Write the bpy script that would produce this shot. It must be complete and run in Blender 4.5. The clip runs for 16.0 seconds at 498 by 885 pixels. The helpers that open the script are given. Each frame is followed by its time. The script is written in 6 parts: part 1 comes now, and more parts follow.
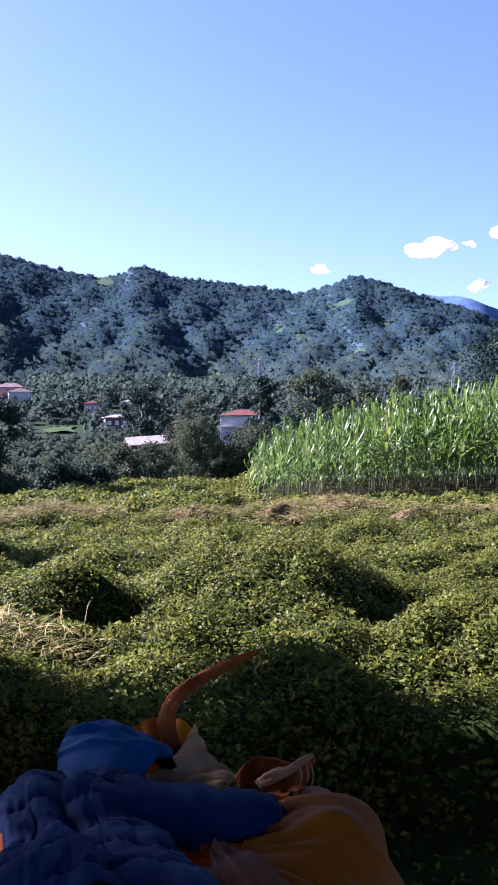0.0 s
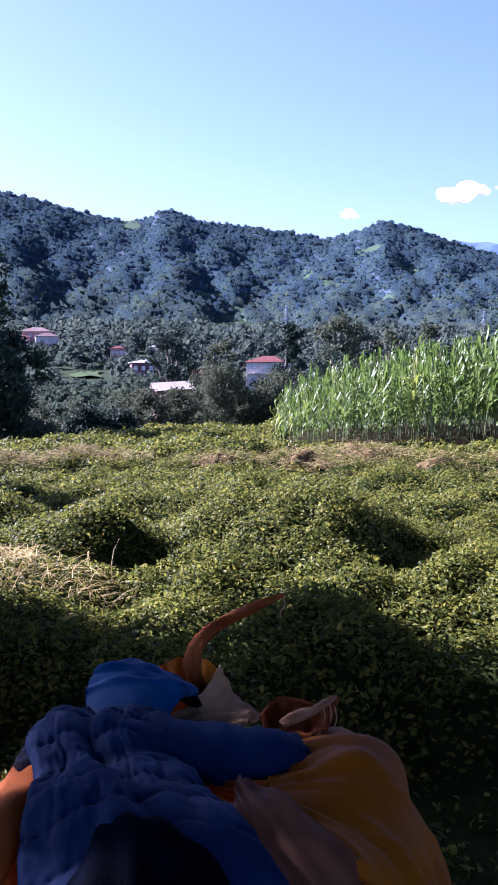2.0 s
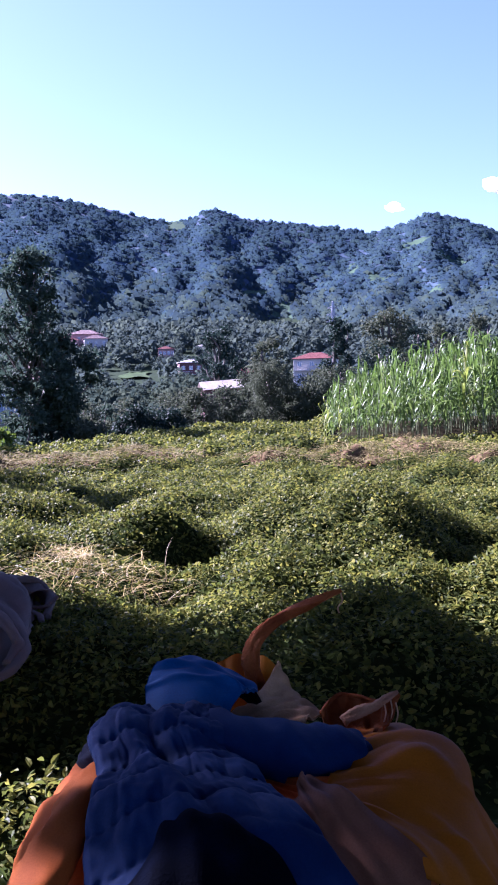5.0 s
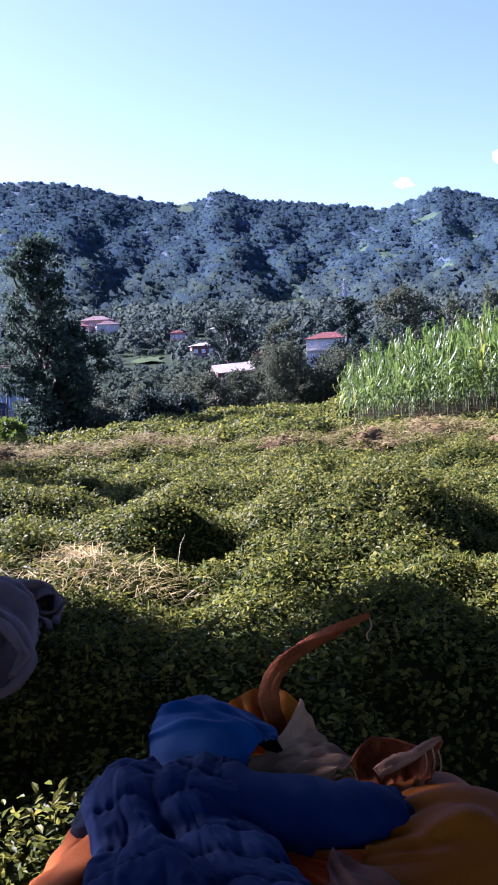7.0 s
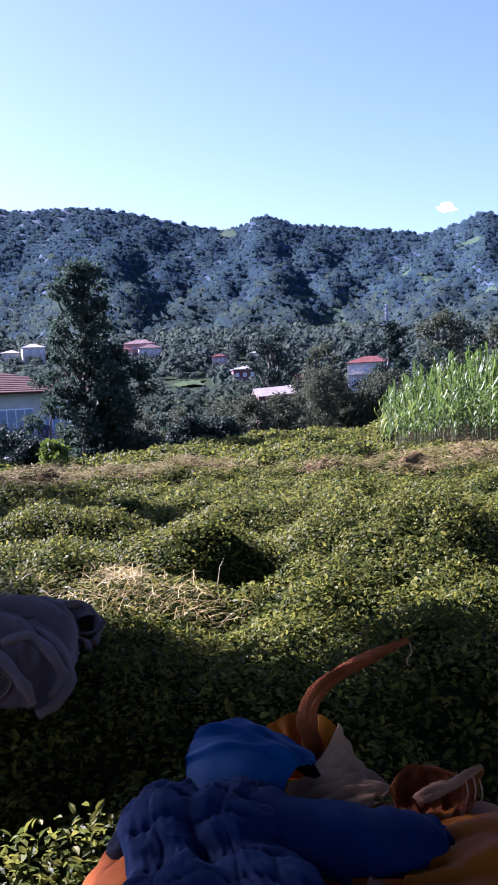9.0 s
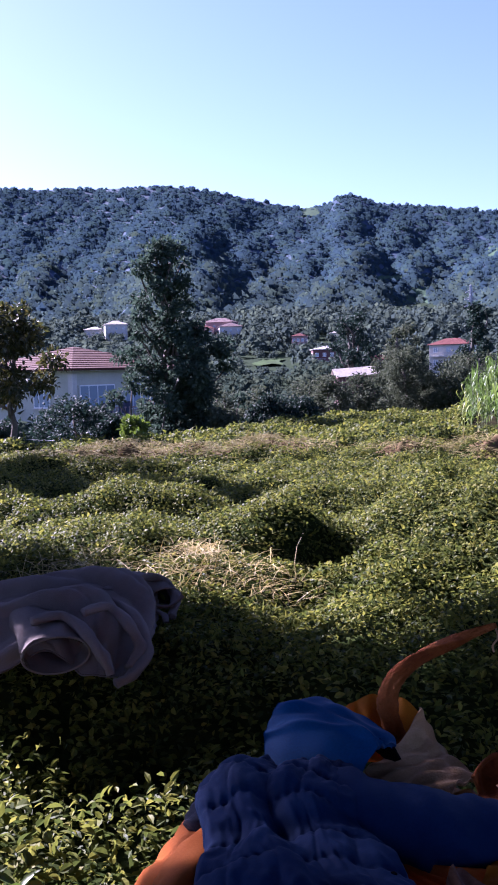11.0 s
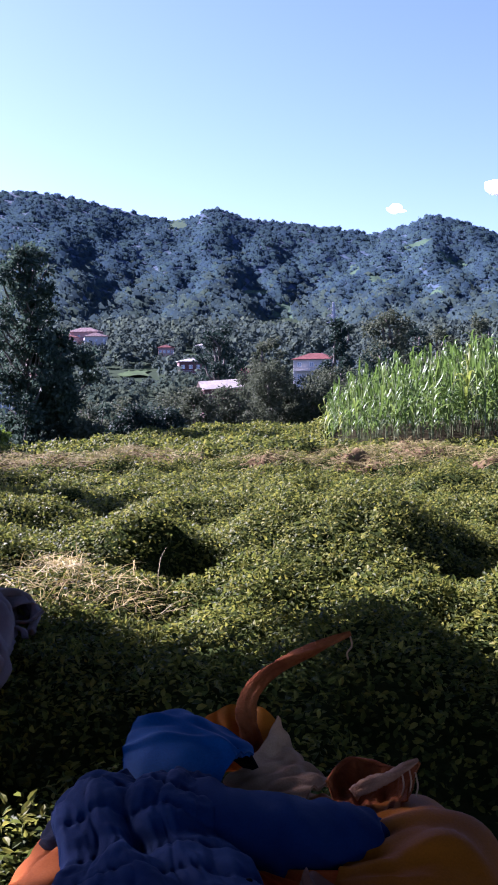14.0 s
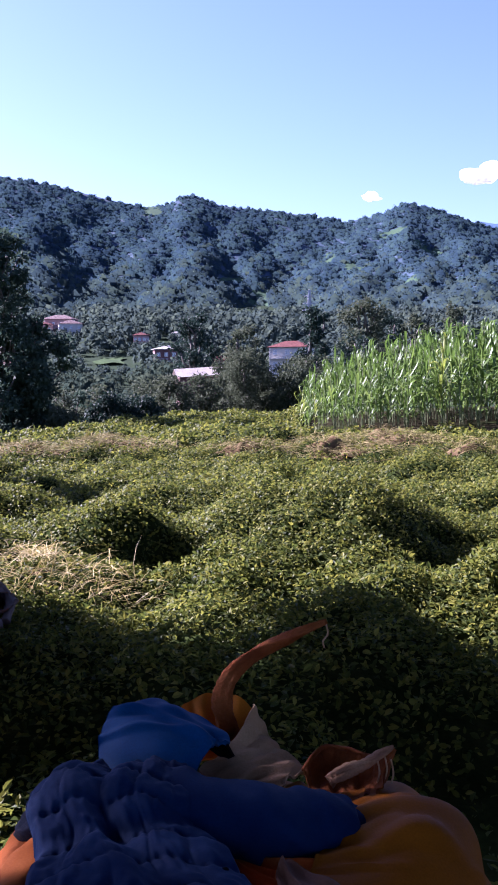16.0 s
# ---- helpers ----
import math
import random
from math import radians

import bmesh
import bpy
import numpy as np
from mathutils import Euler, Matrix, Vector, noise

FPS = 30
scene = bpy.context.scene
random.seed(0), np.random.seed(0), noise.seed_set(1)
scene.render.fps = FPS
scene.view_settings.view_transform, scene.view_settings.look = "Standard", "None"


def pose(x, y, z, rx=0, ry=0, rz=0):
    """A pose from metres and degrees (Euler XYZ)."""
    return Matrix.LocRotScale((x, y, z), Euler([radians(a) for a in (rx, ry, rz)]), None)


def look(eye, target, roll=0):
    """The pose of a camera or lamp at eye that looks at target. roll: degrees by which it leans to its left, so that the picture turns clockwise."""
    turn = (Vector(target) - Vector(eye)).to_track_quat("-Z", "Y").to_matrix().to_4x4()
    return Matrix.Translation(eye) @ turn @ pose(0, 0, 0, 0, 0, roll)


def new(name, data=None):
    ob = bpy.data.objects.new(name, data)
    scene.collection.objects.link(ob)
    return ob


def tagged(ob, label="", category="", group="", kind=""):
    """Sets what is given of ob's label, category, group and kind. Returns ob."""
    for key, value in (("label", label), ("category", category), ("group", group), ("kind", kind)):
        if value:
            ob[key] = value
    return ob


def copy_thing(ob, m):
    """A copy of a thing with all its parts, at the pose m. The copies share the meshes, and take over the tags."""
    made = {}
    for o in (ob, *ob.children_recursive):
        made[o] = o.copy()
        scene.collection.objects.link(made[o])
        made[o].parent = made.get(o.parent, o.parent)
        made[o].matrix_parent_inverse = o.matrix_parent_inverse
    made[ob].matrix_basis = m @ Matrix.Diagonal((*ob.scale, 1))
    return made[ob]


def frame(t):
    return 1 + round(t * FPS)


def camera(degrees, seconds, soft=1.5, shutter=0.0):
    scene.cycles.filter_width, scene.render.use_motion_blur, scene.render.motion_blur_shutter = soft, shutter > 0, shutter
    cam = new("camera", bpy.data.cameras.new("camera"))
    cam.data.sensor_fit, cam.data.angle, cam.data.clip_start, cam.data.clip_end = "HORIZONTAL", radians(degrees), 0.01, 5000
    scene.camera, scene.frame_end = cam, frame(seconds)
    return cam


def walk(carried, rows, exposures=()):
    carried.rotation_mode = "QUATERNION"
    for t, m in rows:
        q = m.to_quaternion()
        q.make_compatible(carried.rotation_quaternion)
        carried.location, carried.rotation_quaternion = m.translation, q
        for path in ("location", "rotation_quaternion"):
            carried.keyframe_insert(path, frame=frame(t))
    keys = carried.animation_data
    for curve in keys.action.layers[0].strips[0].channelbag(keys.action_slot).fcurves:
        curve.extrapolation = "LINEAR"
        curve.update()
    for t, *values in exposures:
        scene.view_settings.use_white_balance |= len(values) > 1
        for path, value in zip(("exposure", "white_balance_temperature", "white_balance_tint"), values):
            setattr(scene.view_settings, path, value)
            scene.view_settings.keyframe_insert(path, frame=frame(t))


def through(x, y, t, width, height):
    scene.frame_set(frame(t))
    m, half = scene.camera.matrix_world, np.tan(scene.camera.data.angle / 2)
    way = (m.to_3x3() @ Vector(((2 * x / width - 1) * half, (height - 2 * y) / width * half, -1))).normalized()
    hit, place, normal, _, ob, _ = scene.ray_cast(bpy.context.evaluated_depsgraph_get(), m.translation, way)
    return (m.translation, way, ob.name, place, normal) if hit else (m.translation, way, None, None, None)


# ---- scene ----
# The camera: held in the hand at one spot above the tea; x right, y ahead, z up, canopy near z = 0.
cam = camera(30.51, 16.0, soft=1.9)
# seconds, place, yaw, pitch, roll
ROWS = [
    (0.0, 0.0185, -0.3155, 1.3360, -4.684, -0.381, 0.385),
    (0.5, 0.0118, -0.3148, 1.3345, -4.116, -0.623, 0.002),
    (1.0, 0.0147, -0.3116, 1.3348, -4.353, -0.675, 0.580),
    (1.5, 0.0177, -0.3110, 1.3328, -4.059, -1.376, 0.780),
    (2.0, 0.0139, -0.3100, 1.3308, -3.058, -3.717, -0.222),
    (2.5, 0.0101, -0.3135, 1.3321, -1.853, -5.159, -0.586),
    (3.0, 0.0051, -0.3099, 1.3277, -1.749, -5.335, -0.152),
    (3.5, 0.0029, -0.3136, 1.3303, -0.623, -5.088, 0.303),
    (4.0, 0.0038, -0.2897, 1.3227, -0.822, -4.301, 0.761),
    (4.5, 0.0012, -0.2943, 1.3230, -0.647, -4.069, 0.923),
    (5.0, 0.0024, -0.2997, 1.3251, -0.082, -3.845, 1.180),
    (7.3, 0.0125, -0.0025, 1.3626, 0.577, -5.017, 2.969),
    (7.5, 0.0136, -0.0026, 1.3621, 0.230, -4.771, 2.913),
    (8.0, 0.0193, -0.0155, 1.3580, 1.677, -1.775, 2.560),
    (8.5, 0.0171, -0.0170, 1.3561, 1.144, -2.844, 2.342),
    (9.0, 0.0131, -0.0161, 1.3565, 3.311, -3.366, 2.503),
    (11.3, -0.0072, 0.0108, 1.3449, 8.307, -4.536, 1.416),
    (11.5, -0.0037, 0.0076, 1.3468, 6.457, -4.477, 1.222),
    (12.0, 0.0012, 0.0021, 1.3487, 3.080, -3.743, 1.102),
    (12.5, 0.0018, 0.0039, 1.3476, 1.259, -3.293, 1.234),
    (13.0, 0.0078, 0.0029, 1.3453, 0.458, -4.387, 1.786),
    (13.5, 0.0049, -0.0043, 1.3477, 0.654, -4.665, 0.881),
    (14.0, 0.0035, -0.0062, 1.3497, -0.105, -3.862, 0.442),
    (14.5, -0.0005, -0.0030, 1.3506, -0.002, -3.335, 0.002),
    (15.0, -0.0006, -0.0047, 1.3511, -0.645, -3.026, -0.137),
    (15.5, 0.0081, -0.0059, 1.3508, -0.954, -3.565, 0.455),
    (16.0, 0.0038, 0.0037, 1.3497, -1.622, -4.636, 0.395),
]
walk(cam, [(t, pose(x, y, z, 90 + pitch, roll, yaw)) for t, x, y, z, yaw, pitch, roll in ROWS],
     [(0.0, 2.88, 5150, 40), (1.5, 2.94, 5140, 44), (2.5, 3.12, 5000, 53), (3.5, 3.13, 4950, 55), (5.0, 3.11, 4950, 54), (7.5, 3.1, 5120, 47), (8.0, 2.99, 5120, 45), (9.0, 2.91, 5110, 48), (11.5, 2.91, 5110, 53), (14.5, 2.93, 5140, 48), (16.0, 2.93, 5140, 49)])

# ---- world, sun, exposure ----
SUN_ELEV = radians(32)
SUN_SIDE = Vector((-0.86, 0.51, 0)).normalized()          # the ground direction towards the sun
SUN_DIR = Vector((SUN_SIDE.x * math.cos(SUN_ELEV), SUN_SIDE.y * math.cos(SUN_ELEV), math.sin(SUN_ELEV)))
world = bpy.data.worlds.new("sky")
scene.world = world
world.use_nodes = True
wn = world.node_tree.nodes
sky = wn.new("ShaderNodeTexSky")
sky.sky_type = "NISHITA"
sky.sun_disc = False
sky.sun_elevation = SUN_ELEV
sky.sun_rotation = math.atan2(SUN_SIDE.x, SUN_SIDE.y)
sky.air_density, sky.dust_density, sky.ozone_density = 0.8, 0.5, 0.75
wn["Background"].inputs["Strength"].default_value = 0.033
world.node_tree.links.new(sky.outputs["Color"], wn["Background"].inputs["Color"])

sun_data = bpy.data.lights.new("sun", "SUN")
sun_data.energy, sun_data.angle, sun_data.color = 5.0, radians(0.53), (1.0, 0.91, 0.74)
sun = new("sun", sun_data)
sun.matrix_world = look(SUN_DIR * 50, (0, 0, 0))

# ---- mesh tools ----
def shade(me, smooth):
    me.polygons.foreach_set("use_smooth", np.full(len(me.polygons), smooth))
    me.update()


def np_mesh(name, verts, faces, material, smooth=False):
    """A mesh from arrays: verts (n, 3), faces (m, 3 or 4)."""
    verts, faces = np.asarray(verts, np.float32), np.asarray(faces, np.int32)
    me = bpy.data.meshes.new(name)
    k = faces.shape[1]
    me.vertices.add(len(verts))
    me.vertices.foreach_set("co", verts.ravel())
    me.loops.add(len(faces) * k)
    me.loops.foreach_set("vertex_index", faces.ravel())
    me.polygons.add(len(faces))
    me.polygons.foreach_set("loop_start", np.arange(len(faces), dtype=np.int32) * k)
    me.update(calc_edges=True)
    me.validate()
    if material:
        me.materials.append(material)
    shade(me, smooth)
    return me


def np_part(name, verts, faces, material, parent=None, label="", smooth=False):
    ob = new(name, np_mesh(name, verts, faces, material, smooth))
    ob.parent = parent
    return tagged(ob, label)


def part(name, bm, material, parent=None, label="", smooth=False, bevel=0.0):
    """Link a bmesh as one mesh object under a thing or a part."""
    if bevel:
        bmesh.ops.bevel(bm, geom=bm.edges[:], offset=bevel, segments=1, affect="EDGES")
    me = bpy.data.meshes.new(name)
    bm.to_mesh(me)
    bm.free()
    me.materials.append(material)
    shade(me, smooth)
    ob = new(name, me)
    ob.parent = parent
    return tagged(ob, label)


def thing(name, m, label, category, group="", kind=""):
    ob = new(name)
    ob.empty_display_size = 0.1
    ob.matrix_basis = m
    return tagged(ob, label, category, group, kind)


def box(size, at=(0, 0, 0), turn=0.0, bm=None):
    bm = bm or bmesh.new()
    bmesh.ops.create_cube(bm, size=1.0, matrix=Matrix.Translation(at) @ Matrix.Rotation(radians(turn), 4, "Z") @ Matrix.Diagonal((*size, 1)))
    return bm


def basis(forward, up):
    """Rows of axes (n, 3, 3): columns side, forward, normal."""
    f = forward / np.linalg.norm(forward, axis=1, keepdims=True)
    s = np.cross(f, up)
    s /= np.linalg.norm(s, axis=1, keepdims=True) + 1e-9
    return np.stack([s, f, np.cross(s, f)], axis=2)


def scattered(tv, tf, places, axes, sizes):
    """Copies of a small template as arrays of verts and faces. sizes: (n,) or (n, 3)."""
    tv, tf = np.asarray(tv, float), np.asarray(tf, int)
    sizes = np.asarray(sizes, float)
    sizes = np.repeat(sizes[:, None], 3, 1) if sizes.ndim == 1 else sizes
    v = np.einsum("nij,nkj->nki", axes, tv[None] * sizes[:, None, :]) + places[:, None, :]
    f = tf[None] + (np.arange(len(places)) * len(tv))[:, None, None]
    return v.reshape(-1, 3), f.reshape(-1, tf.shape[1])


def joined(pairs):
    vs, fs, n = [], [], 0
    for v, f in pairs:
        vs.append(v)
        fs.append(np.asarray(f) + n)
        n += len(v)
    return np.concatenate(vs), np.concatenate(fs)


def wave(x, y, scale, seed=0.0, octaves=3):
    """Smooth noise, about -1 to 1, for arrays."""
    out, amp = np.zeros_like(np.asarray(x, float)), 1.0
    r = np.random.default_rng(int(seed * 10) + 3)
    for k in range(octaves):
        for _ in range(4):
            a, p, q = r.uniform(0, 6.28), r.uniform(0, 6.28), r.uniform(0.7, 1.4)
            c, s = np.cos(a) * q, np.sin(a) * q
            w = (x * c + y * s) / scale
            v = (-x * s + y * c) / scale
            out = out + amp * 0.5 * np.sin(w * 6.28 + p + 1.3 * np.sin(v * 4.1 + q * 9))
        amp, scale = amp * 0.5, scale * 0.47
    return out / 2


def grid_faces(nu, nv, wrap=False):
    i, j = np.meshgrid(np.arange(nu if wrap else nu - 1), np.arange(nv - 1), indexing="ij")
    a, b = i * nv + j, ((i + 1) % nu) * nv + j
    return np.stack([a, b, b + 1, a + 1], -1).reshape(-1, 4)


CARD_V = [(0, 0, 0), (-0.5, 0.4, 0.15), (0.45, 0.55, 0.1), (0.05, 1, -0.15)]
CARD_F = [(0, 2, 1), (1, 2, 3)]
# leaf templates: width 1 across x, length 1 along y, a folded blade
LEAF_V = [(0, 0, 0), (-0.4, 0.28, 0.1), (0.4, 0.28, 0.1), (-0.44, 0.62, 0.09), (0.44, 0.62, 0.09), (0, 1, -0.1), (0, 0.48, 0)]
LEAF_F = [(6, 0, 2), (6, 2, 4), (6, 4, 5), (6, 5, 3), (6, 3, 1), (6, 1, 0)]
FINE_V = [(0, 0, 0), (-0.36, 0.22, 0.07), (0.36, 0.22, 0.07), (0, 0.25, 0), (-0.5, 0.52, 0.1), (0.5, 0.52, 0.1), (0, 0.55, -0.01), (-0.3, 0.8, 0.04), (0.3, 0.8, 0.04), (0, 0.8, -0.05), (0, 1, -0.12)]
FINE_F = [(0, 3, 1), (0, 2, 3), (1, 3, 4), (3, 6, 4), (3, 2, 6), (2, 5, 6), (4, 6, 7), (6, 9, 7), (6, 5, 9), (5, 8, 9), (7, 9, 10), (9, 8, 10)]

# ---- materials ----
def material(name, stops, rough=0.7, scale=8.0, bump=0.3, bump_scale=None, spec=0.4, metal=0.0, vary="noise", through=0.0, detail=6.0, sheen=0.0, fine=0.5):
    """A surface whose colour runs through stops by noise at two scales, or by island, with fine relief.
    through: the share of light that a thin leaf or cloth lets through."""
    m = bpy.data.materials.new(name)
    m.use_nodes = True
    nt = m.node_tree
    n, l = nt.nodes, nt.links
    b = n["Principled BSDF"]
    b.inputs["Roughness"].default_value = rough
    b.inputs["Metallic"].default_value = metal
    b.inputs["Specular IOR Level"].default_value = spec
    if sheen:
        b.inputs["Sheen Weight"].default_value = sheen
    co = n.new("ShaderNodeTexCoord")
    big = n.new("ShaderNodeTexNoise")
    big.inputs["Scale"].default_value = scale
    big.inputs["Detail"].default_value = detail
    l.new(co.outputs["Object"], big.inputs["Vector"])
    ramp = n.new("ShaderNodeValToRGB")
    while len(ramp.color_ramp.elements) < len(stops):
        ramp.color_ramp.elements.new(0.5)
    lo, hi = (0.0, 1.0) if vary != "noise" else (0.28, 0.72)
    for k, (e, c) in enumerate(zip(ramp.color_ramp.elements, stops)):
        e.position = lo + (hi - lo) * k / max(1, len(stops) - 1)
        e.color = (*c, 1)
    if vary == "noise":
        l.new(big.outputs["Fac"], ramp.inputs["Fac"])
    else:
        if vary == "island":
            src = n.new("ShaderNodeNewGeometry").outputs["Random Per Island"]
        else:
            src = n.new("ShaderNodeObjectInfo").outputs["Random"]
        mix = n.new("ShaderNodeMath")
        mix.operation = "MULTIPLY_ADD"
        mix.inputs[1].default_value = 0.35
        l.new(big.outputs["Fac"], mix.inputs[0])
        mul = n.new("ShaderNodeMath")
        mul.operation = "MULTIPLY"
        mul.inputs[1].default_value = 0.8
        l.new(src, mul.inputs[0])
        l.new(mul.outputs[0], mix.inputs[2])
        l.new(mix.outputs[0], ramp.inputs["Fac"])
    small = n.new("ShaderNodeTexNoise")
    small.inputs["Scale"].default_value = bump_scale or scale * 6
    small.inputs["Detail"].default_value = 4
    l.new(co.outputs["Object"], small.inputs["Vector"])
    grain = n.new("ShaderNodeMix")
    grain.data_type, grain.blend_type = "RGBA", "MULTIPLY"
    grain.inputs["Factor"].default_value = fine
    l.new(ramp.outputs["Color"], grain.inputs["A"])
    gr = n.new("ShaderNodeMapRange")
    gr.inputs["From Min"].default_value, gr.inputs["From Max"].default_value = 0.25, 0.75
    gr.inputs["To Min"].default_value, gr.inputs["To Max"].default_value = 0.45, 1.35
    l.new(small.outputs["Fac"], gr.inputs["Value"])
    l.new(gr.outputs["Result"], grain.inputs["B"])
    l.new(grain.outputs["Result"], b.inputs["Base Color"])
    if bump:
        bp = n.new("ShaderNodeBump")
        bp.inputs["Strength"].default_value = bump
        bp.inputs["Distance"].default_value = 0.01
        l.new(small.outputs["Fac"], bp.inputs["Height"])
        l.new(bp.outputs["Normal"], b.inputs["Normal"])
    if through:
        tr = n.new("ShaderNodeBsdfTranslucent")
        l.new(grain.outputs["Result"], tr.inputs["Color"])
        mx = n.new("ShaderNodeMixShader")
        mx.inputs[0].default_value = through
        l.new(b.outputs[0], mx.inputs[1])
        l.new(tr.outputs[0], mx.inputs[2])
        l.new(mx.outputs[0], n["Material Output"].inputs["Surface"])
    return m


